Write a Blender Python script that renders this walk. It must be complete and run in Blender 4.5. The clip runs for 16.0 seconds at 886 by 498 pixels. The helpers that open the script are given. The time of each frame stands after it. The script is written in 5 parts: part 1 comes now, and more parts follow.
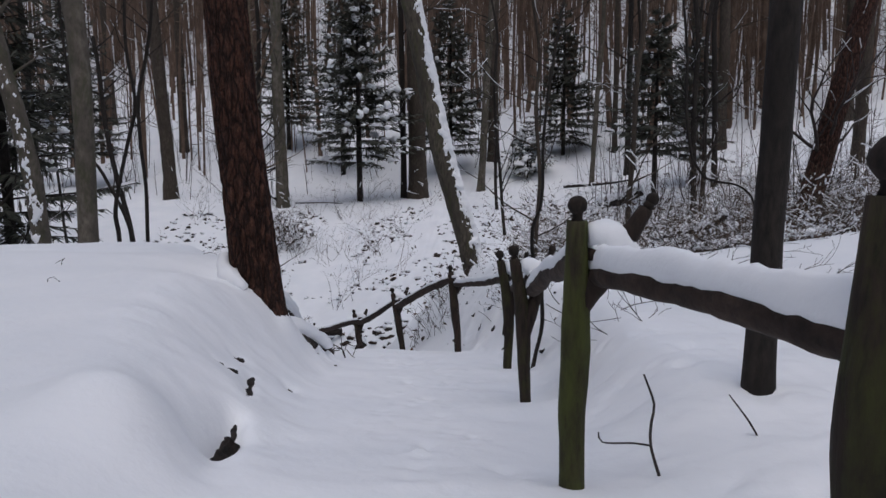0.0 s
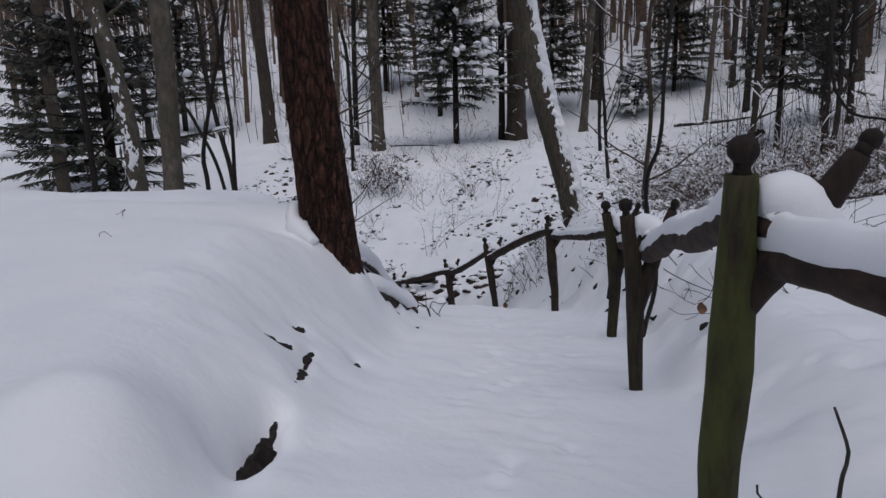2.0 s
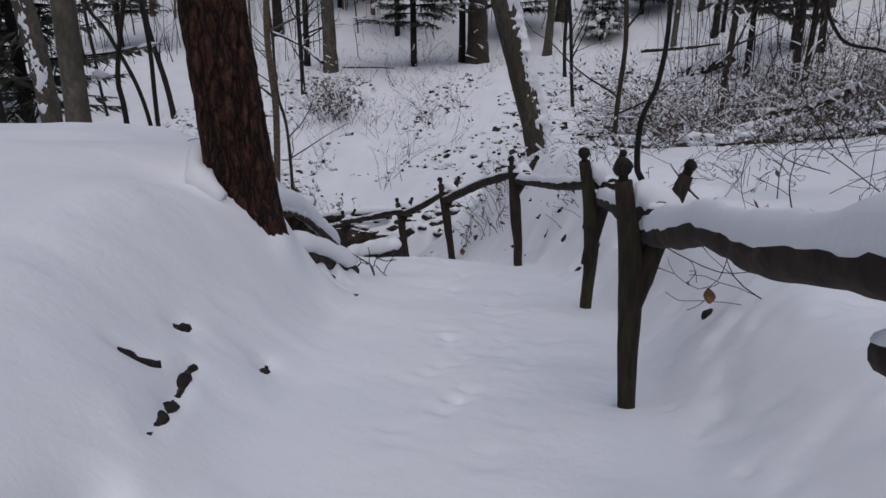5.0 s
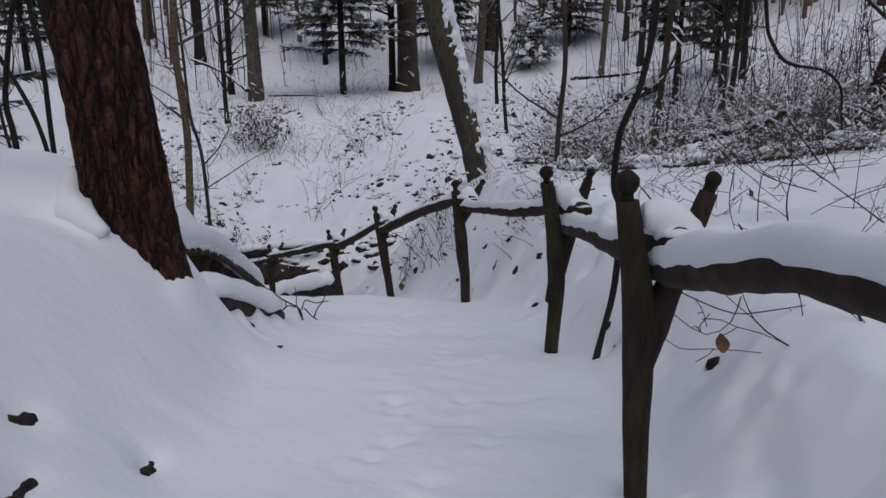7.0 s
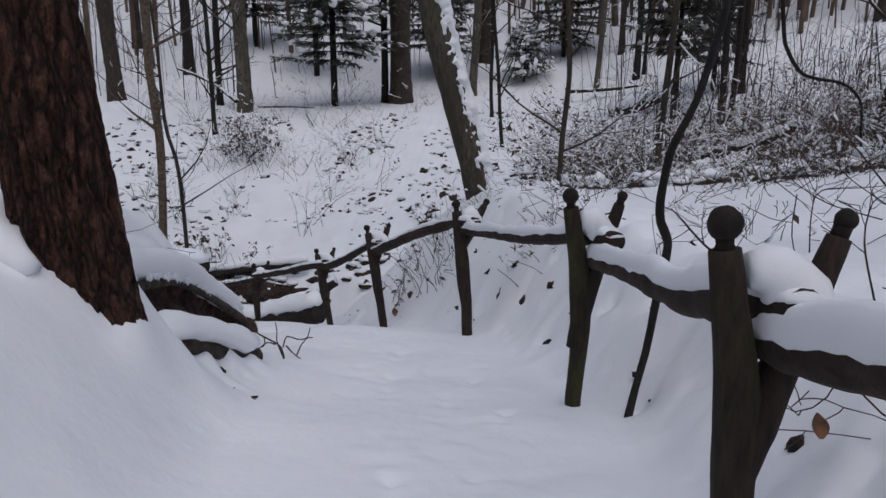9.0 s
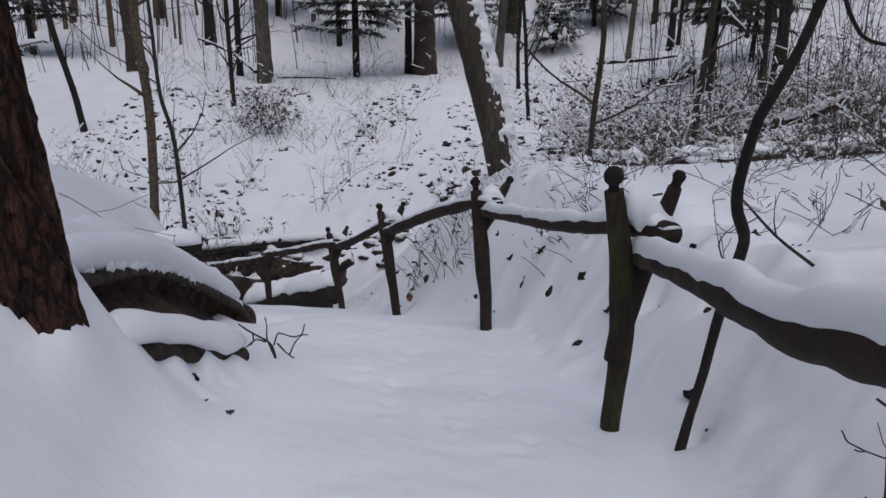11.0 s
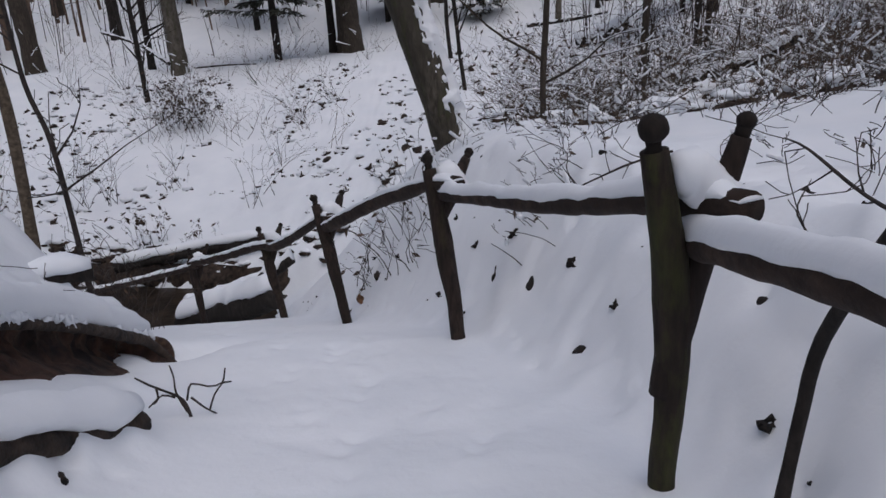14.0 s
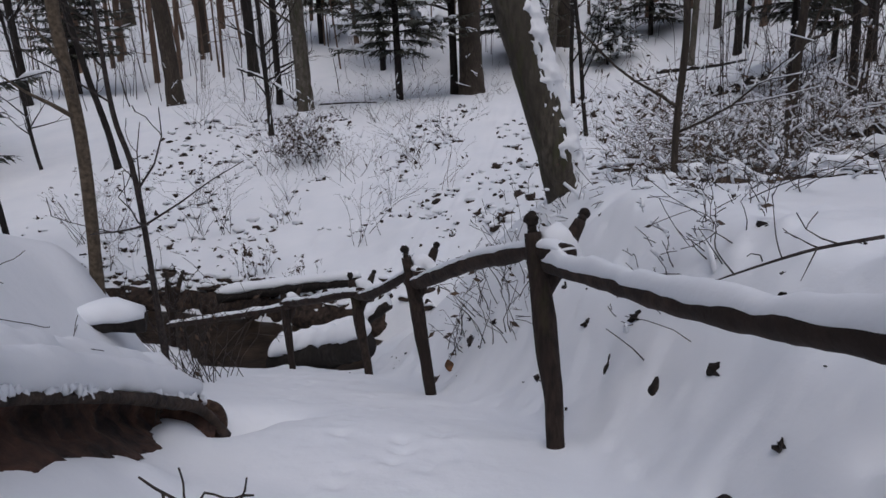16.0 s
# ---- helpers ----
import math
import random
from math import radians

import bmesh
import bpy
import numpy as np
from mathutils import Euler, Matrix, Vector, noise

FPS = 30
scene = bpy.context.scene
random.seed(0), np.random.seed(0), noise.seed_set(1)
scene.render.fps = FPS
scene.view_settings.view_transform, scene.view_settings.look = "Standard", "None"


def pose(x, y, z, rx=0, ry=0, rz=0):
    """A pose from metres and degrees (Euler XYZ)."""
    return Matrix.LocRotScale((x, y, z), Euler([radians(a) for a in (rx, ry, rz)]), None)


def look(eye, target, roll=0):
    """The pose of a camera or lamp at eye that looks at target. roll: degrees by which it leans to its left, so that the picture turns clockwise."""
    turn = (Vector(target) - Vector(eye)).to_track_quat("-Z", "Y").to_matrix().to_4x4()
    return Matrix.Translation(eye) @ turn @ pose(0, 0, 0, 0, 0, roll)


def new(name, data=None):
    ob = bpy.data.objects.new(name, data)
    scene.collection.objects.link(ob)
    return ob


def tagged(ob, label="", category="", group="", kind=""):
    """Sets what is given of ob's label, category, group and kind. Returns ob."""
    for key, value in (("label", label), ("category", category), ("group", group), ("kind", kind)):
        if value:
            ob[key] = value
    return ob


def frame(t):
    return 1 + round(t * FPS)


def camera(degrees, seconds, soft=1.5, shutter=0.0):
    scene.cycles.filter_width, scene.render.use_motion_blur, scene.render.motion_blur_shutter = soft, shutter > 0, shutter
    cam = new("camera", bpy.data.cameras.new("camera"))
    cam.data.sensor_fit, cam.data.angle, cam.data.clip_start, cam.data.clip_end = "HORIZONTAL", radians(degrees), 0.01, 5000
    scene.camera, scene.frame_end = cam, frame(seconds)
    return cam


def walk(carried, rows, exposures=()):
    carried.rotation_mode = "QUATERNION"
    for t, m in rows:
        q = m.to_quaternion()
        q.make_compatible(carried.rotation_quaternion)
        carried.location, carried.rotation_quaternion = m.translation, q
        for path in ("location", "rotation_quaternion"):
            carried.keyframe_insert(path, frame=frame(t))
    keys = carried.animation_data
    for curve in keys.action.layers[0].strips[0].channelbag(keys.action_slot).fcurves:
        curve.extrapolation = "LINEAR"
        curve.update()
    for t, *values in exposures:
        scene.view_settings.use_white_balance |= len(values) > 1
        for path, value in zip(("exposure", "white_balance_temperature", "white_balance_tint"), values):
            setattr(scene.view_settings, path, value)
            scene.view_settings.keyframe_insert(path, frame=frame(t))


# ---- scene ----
cam = camera(65.2, 16.0)
EXPOSURE = [(0, -0.36, 6000, 10), (3, -0.54, 5980, 11), (7, -0.54, 5980, 11), (9, -0.42, 5980, 11), (13, -0.38, 5980, 11), (16, -0.46, 5980, 11)]
PATH = [
    (0, (0.0, 0.0, 1.45), (-0.188, 1.976, 1.203), -0.5),
    (0.5, (0.043, 0.227, 1.465), (-0.278, 2.181, 1.187), 1.3),
    (1, (-0.007, 0.442, 1.444), (-0.405, 2.375, 1.122), -1.6),
    (1.5, (-0.07, 0.693, 1.419), (-0.501, 2.613, 1.059), -2.2),
    (2, (-0.052, 0.983, 1.403), (-0.519, 2.885, 0.997), -1.5),
    (2.5, (-0.065, 1.202, 1.39), (-0.531, 3.087, 0.912), -0.7),
    (3, (-0.19, 1.416, 1.383), (-0.628, 3.292, 0.844), 0.2),
    (3.5, (-0.241, 1.584, 1.392), (-0.665, 3.465, 0.86), -0.8),
    (4, (-0.207, 1.798, 1.391), (-0.622, 3.672, 0.827), 0.8),
    (4.2, (-0.201, 1.865, 1.395), (-0.604, 3.735, 0.811), 0.3),
    (6.3, (-0.281, 2.814, 1.28), (-0.561, 4.692, 0.65), 0.4),
    (6.5, (-0.298, 2.855, 1.243), (-0.568, 4.743, 0.642), 0.1),
    (7, (-0.418, 3.096, 1.177), (-0.575, 5.016, 0.641), -0.2),
    (7.5, (-0.481, 3.297, 1.213), (-0.609, 5.226, 0.7), 0.4),
    (8, (-0.413, 3.472, 1.214), (-0.555, 5.403, 0.712), 2.3),
    (8.5, (-0.443, 3.615, 1.132), (-0.584, 5.548, 0.635), 2.0),
    (9, (-0.559, 3.836, 1.113), (-0.691, 5.767, 0.612), 0.3),
    (9.5, (-0.574, 4.013, 1.105), (-0.726, 5.939, 0.585), 1.0),
    (10, (-0.516, 4.226, 1.1), (-0.715, 6.135, 0.538), 0.8),
    (12.3, (-0.734, 5.028, 0.874), (-0.872, 6.938, 0.294), -2.0),
    (12.5, (-0.766, 5.102, 0.879), (-0.89, 7.011, 0.295), -2.9),
    (13, (-0.731, 5.303, 0.888), (-0.843, 7.208, 0.29), -1.4),
    (13.5, (-0.675, 5.456, 0.887), (-0.783, 7.353, 0.264), -0.2),
    (14, (-0.706, 5.709, 0.779), (-0.752, 7.605, 0.142), -4.1),
    (14.5, (-0.731, 5.949, 0.772), (-0.809, 7.837, 0.116), -1.7),
    (15, (-0.65, 6.15, 0.785), (-0.849, 8.021, 0.107), -0.3),
    (15.5, (-0.677, 6.354, 0.693), (-0.967, 8.233, 0.074), -3.4),
    (16, (-0.675, 6.643, 0.688), (-1.035, 8.545, 0.183), -2.7),
]
walk(cam, [(t, look(eye, target, roll)) for t, eye, target, roll in PATH], EXPOSURE)

# ---- light: an overcast winter day ----
world = bpy.data.worlds.new("sky")
scene.world = world
world.use_nodes = True
wn = world.node_tree
sky = wn.nodes.new("ShaderNodeTexSky")
sky.sky_type = "NISHITA"
sky.sun_disc = False
sky.sun_elevation = radians(66)
sky.sun_rotation = radians(163)
sky.dust_density = 4.0
sky.ozone_density = 1.0
wn.links.new(sky.outputs[0], wn.nodes["Background"].inputs[0])
wn.nodes["Background"].inputs[1].default_value = 0.12
sun_data = bpy.data.lights.new("sun", "SUN")
sun_data.energy = 0.9
sun_data.angle = radians(95)
sun_data.color = (1.0, 0.95, 0.9)
sun = new("sun", sun_data)
sun.matrix_world = look((4, -5, 30), (0, 8, 0))

# ---- the lie of the land ----
def table(v, *pairs):
    """A smooth curve through pairs of (place, value)."""
    if v <= pairs[0][0]:
        return pairs[0][1]
    for (a, p), (b, q) in zip(pairs, pairs[1:]):
        if v < b:
            u = (v - a) / (b - a)
            return p + (q - p) * u
    return pairs[-1][1]


def ease(u):
    u = min(1.0, max(0.0, u))
    return u * u * (3 - 2 * u)


def fence_x(y):
    return table(y, (-6, 1.0), (0.5, 0.55), (3, 0.3), (5.5, 0.13), (7.9, 0.0), (10.2, -0.78), (12.1, -1.9), (13.9, -3.03), (16, -4.9), (17.3, -7.0))


def path_z(y):
    return table(y, (-8, 0.2), (0, 0.06), (2.2, 0.03), (3, -0.02), (5.5, -0.5), (7.9, -0.95), (10.2, -1.39), (12.1, -2.08), (13.9, -2.8), (16, -3.74), (16.8, -4.1))


def path_width(y):
    return table(y, (0, 1.15), (3, 1.25), (5, 1.6), (7, 1.95), (9, 1.95), (10.6, 2.15), (13, 2.3), (17, 3.5))


def left_width(y):
    return table(y, (2, 1.0), (4, 1.3), (5, 1.5), (6.2, 1.35), (7.0, 1.12), (8, 1.1), (10, 1.0))


def left_z(x, y):
    return table(y, (-8, 0.5), (2, 0.42), (5, 0.45), (7, 0.5), (8.5, 0.40), (10, -0.1), (11.4, -0.6), (13, -2.1), (15, -3.4), (17.4, -4.1))


def right_z(x, y):
    return table(y, (-8, 0.3), (3, 0.12), (6, 0.08), (8, -0.08), (10, -0.17), (12.5, -0.34), (14, -0.57), (16, -0.95), (20, -1.45), (24, -1.8)) + (0.06 * max(0.0, x - 1.2) + 0.08 * max(0.0, x - 3.0)) * ease((26 - y) / 8)


def right_width(y):
    return table(y, (6, 0.92), (10, 1.2), (12, 1.7), (14, 2.5), (16, 4.5), (18, 7.0), (20, 8.0))


def lip_x(y):
    return table(y, (7.4, -2.82), (8.3, -2.87), (8.8, -2.9), (9.4, -2.98), (10.0, -3.08), (10.6, -3.14))


def lip_z(y):
    return table(y, (7.4, -0.1), (7.85, -0.2), (8.3, -0.27), (8.8, -0.46), (9.4, -0.76), (10.0, -1.08), (10.5, -1.38), (10.9, -1.6))


def creek_y(x):
    return 18.9 + 0.35 * math.sin(0.5 * x) - 0.12 * (x + 6)


def land(x, y):
    """The height of the snow, without its small lumps."""
    xf, w = fence_x(y), path_width(y)
    z = path_z(y)
    if x < xf - w:
        low = z
        z += (left_z(x, y) - z) * ease((xf - w - x) / left_width(y))
        by = ease((y - 7.45) / 0.4) * ease((10.9 - y) / 0.5)
        if by > 0:
            # the undercut step in the bank
            lx, lz = lip_x(y), lip_z(y)
            if x < lx - 0.24:
                step = lz + 0.04 + (left_z(x, y) + 0.02 - lz) * ease((lx - x) / 1.3)
            else:
                step = low + (max(low, lz - 0.33) - low) * ease((xf - w - x) / max(0.2, xf - w - lx))
            z += (step - z) * by
    yc = creek_y(x)
    # a bay in the near bank of the creek
    bay = 0.62 * ease((x + 7.75) / 0.4) * ease((-5.5 - x) / 0.6)
    if y > 17.0 or y > yc - 1.9 - bay:
        far = table(y - yc + (bay if y < yc else 0.0), (-1.9, 0.0), (-1.55, -0.1), (-1.3, -0.55), (0.8, -0.55), (1.0, 0.05), (1.6, 0.25), (8, 1.75), (15.0, 3.35), (16.5, 3.55), (19.5, 3.6), (23, 4.1), (46, 11.5), (92, 34), (150, 60))
        z = -4.1 + far + 0.13 * max(0.0, x - 4) * ease((y - yc - 2) / 10) + 0.05 * max(0.0, -12 - x)
    if xf + 0.1 < x and y < 30:
        shelf = right_z(x, y)
        foot = table(y, (14.8, 0.0), (16, 0.8), (17.3, 1.8), (18.5, 1.8), (22, 0.0))
        z += max(0.0, shelf - z) * ease((x - xf - 0.1 - foot) / right_width(y)) * ease((30 - y) / 6)
        if shelf < z and y < 17:
            z = max(shelf, min(z, path_z(y)))
    return z
# ---- end of land ----


# ---- materials ----
def material(name, rough=0.8, metal=0.0):
    m = bpy.data.materials.new(name)
    m.use_nodes = True
    nt = m.node_tree
    b = nt.nodes["Principled BSDF"]
    b.inputs["Roughness"].default_value = rough
    b.inputs["Metallic"].default_value = metal
    return m, nt, b


def coords(nt, scale=(1, 1, 1), world=True):
    """Real-world coordinates, stretched."""
    mp = nt.nodes.new("ShaderNodeMapping")
    mp.inputs["Scale"].default_value = scale
    if world:
        src = nt.nodes.new("ShaderNodeNewGeometry").outputs["Position"]
    else:
        src = nt.nodes.new("ShaderNodeTexCoord").outputs["Object"]
    nt.links.new(src, mp.inputs["Vector"])
    return mp.outputs["Vector"]


def noise_tex(nt, vec, scale, detail=5.0, rough=0.55):
    n = nt.nodes.new("ShaderNodeTexNoise")
    n.inputs["Scale"].default_value = scale
    n.inputs["Detail"].default_value = detail
    n.inputs["Roughness"].default_value = rough
    nt.links.new(vec, n.inputs["Vector"])
    return n.outputs["Fac"]


def ramp(nt, fac, *stops):
    r = nt.nodes.new("ShaderNodeValToRGB")
    els = r.color_ramp.elements
    els[0].position, els[0].color = stops[0][0], (*stops[0][1], 1)
    els[1].position, els[1].color = stops[-1][0], (*stops[-1][1], 1)
    for p, c in stops[1:-1]:
        els.new(p).color = (*c, 1)
    nt.links.new(fac, r.inputs[0])
    return r.outputs[0]


def blend(nt, fac, a, b, mode="MIX"):
    m = nt.nodes.new("ShaderNodeMix")
    m.data_type, m.blend_type = "RGBA", mode
    nt.links.new(fac, m.inputs[0])
    for s, v in ((m.inputs[6], a), (m.inputs[7], b)):
        if isinstance(v, tuple):
            s.default_value = (*v, 1)
        else:
            nt.links.new(v, s)
    return m.outputs[2]


def bump(nt, b, height, strength, dist, after=None):
    n = nt.nodes.new("ShaderNodeBump")
    n.inputs["Strength"].default_value = strength
    n.inputs["Distance"].default_value = dist
    nt.links.new(height, n.inputs["Height"])
    if after is not None:
        nt.links.new(after, n.inputs["Normal"])
    nt.links.new(n.outputs[0], b.inputs["Normal"])
    return n.outputs[0]


def snow_material():
    m, nt, b = material("snow", 0.75)
    v = coords(nt)
    broad, grain = noise_tex(nt, v, 0.9, 4), noise_tex(nt, v, 55, 3)
    c = ramp(nt, broad, (0.3, (0.78, 0.80, 0.83)), (0.7, (0.85, 0.86, 0.88)))
    nt.links.new(c, b.inputs["Base Color"])
    b.inputs["Subsurface Weight"].default_value = 0.0
    one = bump(nt, b, noise_tex(nt, v, 3, 3, 0.5), 0.18, 0.06)
    two = bump(nt, b, noise_tex(nt, v, 13, 4, 0.6), 0.24, 0.022, one)
    bump(nt, b, grain, 0.07, 0.005, two)
    return m


def bark_material(name, dark, light, stretch=(1, 1, 0.18), scale=26, strength=0.8, dist=0.02, moss=None, moss_at=0.62):
    m, nt, b = material(name, 0.9)
    b.inputs["Specular IOR Level"].default_value = 0.34
    v = coords(nt, stretch, world=False)
    f = noise_tex(nt, v, scale, 6, 0.65)
    c = ramp(nt, f, (0.35, dark), (0.68, light))
    big = noise_tex(nt, coords(nt, (1, 1, 0.5), world=False), 2.6, 4)
    c = blend(nt, ramp(nt, big, (0.4, (0, 0, 0)), (0.7, (1, 1, 1))), c, tuple(0.6 * (p + q) / 2 for p, q in zip(dark, light)))
    if moss:
        g = noise_tex(nt, coords(nt, (1, 1, 0.3), world=False), 6.0, 9, 0.72)
        c = blend(nt, ramp(nt, g, (moss_at - 0.12, (0, 0, 0)), (moss_at + 0.1, (1, 1, 1))), c, moss)
    nt.links.new(c, b.inputs["Base Color"])
    bump(nt, b, f, strength, dist)
    return m


def plate_bark():
    """Pine bark: red-brown flakes between dark upright furrows."""
    m, nt, b = material("pine_bark", 0.9)
    b.inputs["Specular IOR Level"].default_value = 0.2
    v = coords(nt, (1, 1, 0.3), world=False)
    warp = nt.nodes.new("ShaderNodeVectorMath")
    warp.operation = "MULTIPLY_ADD"
    wob = nt.nodes.new("ShaderNodeTexNoise")
    wob.inputs["Scale"].default_value = 11
    wob.inputs["Detail"].default_value = 4
    nt.links.new(v, wob.inputs["Vector"])
    nt.links.new(wob.outputs["Color"], warp.inputs[0])
    warp.inputs[1].default_value = (0.14, 0.14, 0.14)
    nt.links.new(v, warp.inputs[2])
    cell = nt.nodes.new("ShaderNodeTexVoronoi")
    cell.feature = "DISTANCE_TO_EDGE"
    cell.inputs["Scale"].default_value = 13
    nt.links.new(warp.outputs[0], cell.inputs["Vector"])
    flake = noise_tex(nt, coords(nt, (1, 1, 0.22), world=False), 24, 6, 0.7)
    grain = noise_tex(nt, coords(nt, (1, 1, 0.6), world=False), 60, 5, 0.7)
    c = ramp(nt, grain, (0.3, (0.020, 0.010, 0.007)), (0.68, (0.17, 0.078, 0.052)))
    c = blend(nt, ramp(nt, flake, (0.42, (0, 0, 0)), (0.62, (1, 1, 1))), c, (0.046, 0.024, 0.018))
    # cell edges darkened in colour, painting in the shade inside the cracks
    edge = ramp(nt, cell.outputs["Distance"], (0.0, (0, 0, 0)), (0.2, (1, 1, 1)))
    c = blend(nt, edge, (0.013, 0.008, 0.007), c)
    nt.links.new(c, b.inputs["Base Color"])
    one = bump(nt, b, cell.outputs["Distance"], 1.0, 0.10)
    two = bump(nt, b, flake, 0.8, 0.03, one)
    bump(nt, b, grain, 0.5, 0.008, two)
    return m


def plain(name, a, c, scale=30, rough=0.85, strength=0.4, dist=0.01):
    m, nt, b = material(name, rough)
    f = noise_tex(nt, coords(nt, world=False), scale, 5)
    nt.links.new(ramp(nt, f, (0.35, a), (0.65, c)), b.inputs["Base Color"])
    bump(nt, b, f, strength, dist)
    return m


SNOW = snow_material()
PINE_BARK = plate_bark()
BEECH_BARK = bark_material("beech_bark", (0.06, 0.05, 0.042), (0.165, 0.145, 0.115), (1, 1, 0.6), 9, 0.35, 0.01, (0.045, 0.048, 0.022), 0.6)
OAK_BARK = bark_material("oak_bark", (0.026, 0.02, 0.016), (0.095, 0.075, 0.057), (1, 1, 0.2), 24, 0.8, 0.02, (0.04, 0.042, 0.018), 0.66)
# bark of the far trunks, lightened so its colour carries the haze
HAZED_BARK = bark_material("hazed_bark", (0.08, 0.052, 0.037), (0.225, 0.156, 0.113), (1, 1, 0.2), 5, 0.6, 0.02)
DARK_BARK = bark_material("dark_bark", (0.010, 0.008, 0.007), (0.036, 0.029, 0.024), (1, 1, 0.3), 24, 0.6, 0.015)
MOSSY_BARK = bark_material("mossy_bark", (0.024, 0.021, 0.016), (0.085, 0.074, 0.056), (1, 1, 0.3), 22, 0.6, 0.015, (0.04, 0.046, 0.013), 0.6)
LEAN_BARK = bark_material("leaning_bark", (0.032, 0.026, 0.02), (0.125, 0.108, 0.082), (1, 1, 0.3), 22, 0.7, 0.02, (0.055, 0.06, 0.02), 0.62)
TWIG = plain("twig", (0.016, 0.012, 0.010), (0.05, 0.037, 0.03))
BROWN_TWIG = plain("brown_twig", (0.036, 0.022, 0.014), (0.11, 0.070, 0.044))
PALE_TWIG = plain("pale_twig", (0.055, 0.040, 0.026), (0.145, 0.108, 0.07))
POST_WOOD = bark_material("post_wood", (0.009, 0.006, 0.005), (0.046, 0.030, 0.022), (1, 1, 0.14), 34, 0.7, 0.01, (0.040, 0.038, 0.014), 0.66)
MOSSY_POST = bark_material("mossy_post_wood", (0.010, 0.007, 0.005), (0.044, 0.030, 0.021), (1, 1, 0.14), 34, 0.7, 0.01, (0.046, 0.050, 0.013), 0.58)
WET_WOOD = bark_material("wet_wood", (0.008, 0.006, 0.005), (0.03, 0.021, 0.016), (1, 1, 0.5), 34, 0.6, 0.008)
RED_EARTH = plain("red_earth", (0.012, 0.007, 0.005), (0.085, 0.042, 0.027), 7, 0.95, 1.0, 0.05)
# the shade in gaps of the snow, put into a near-black earth colour
SHADED_EARTH = plain("shaded_earth", (0.004, 0.003, 0.0025), (0.024, 0.016, 0.012), 20, 0.95, 1.0, 0.04)
GREEN_POST = bark_material("green_post_wood", (0.012, 0.009, 0.006), (0.05, 0.040, 0.022), (1, 1, 0.14), 34, 0.7, 0.01, (0.058, 0.066, 0.015), 0.48)
RAIL_WOOD = bark_material("rail_wood", (0.011, 0.007, 0.005), (0.056, 0.035, 0.025), (0.6, 0.35, 0.6), 26, 0.8, 0.012)
NEEDLES = plain("needles", (0.030, 0.032, 0.024), (0.078, 0.080, 0.060), 8)
DEAD_LEAF = plain("dead_leaf", (0.05, 0.027, 0.015), (0.17, 0.08, 0.035), 12)
EARTH = plain("earth", (0.010, 0.007, 0.005), (0.062, 0.040, 0.028), 9, 0.95, 1.0, 0.04)
ROOT_BARK = bark_material("root_bark", (0.02, 0.012, 0.009), (0.10, 0.06, 0.04), (1, 0.3, 1), 22, 0.9, 0.02)
DARK_LEAF = plain("dark_leaf", (0.022, 0.014, 0.009), (0.09, 0.055, 0.034), 9)
STONE = plain("stone", (0.03, 0.028, 0.026), (0.11, 0.1, 0.09), 9, 0.8, 0.8, 0.03)


def water_material():
    m, nt, b = material("creek_water", 0.3)
    b.inputs["Specular IOR Level"].default_value = 0.06
    v = coords(nt)
    nt.links.new(ramp(nt, noise_tex(nt, v, 3, 4), (0.35, (0.012, 0.009, 0.007)), (0.7, (0.05, 0.036, 0.026))), b.inputs["Base Color"])
    bump(nt, b, noise_tex(nt, coords(nt, (1, 2.5, 1)), 6, 3), 0.25, 0.02)
    return m


WATER = water_material()


# ---- mesh helpers ----
def part(name, bm, mat, parent=None, label="", smooth=True):
    """Links a bmesh as one mesh object, under a thing or part."""
    me = bpy.data.meshes.new(name)
    bm.to_mesh(me)
    bm.free()
    return link(name, me, mat, parent, label, smooth)


def link(name, me, mat, parent=None, label="", smooth=True):
    me.materials.append(mat)
    if smooth:
        me.shade_smooth()
    ob = new(name, me)
    ob.parent = parent
    if label:
        tagged(ob, label)
    return ob


def thing(name, at, label, category, group="", kind=""):
    ob = new(name)
    ob.location = at
    return tagged(ob, label, category, group, kind)


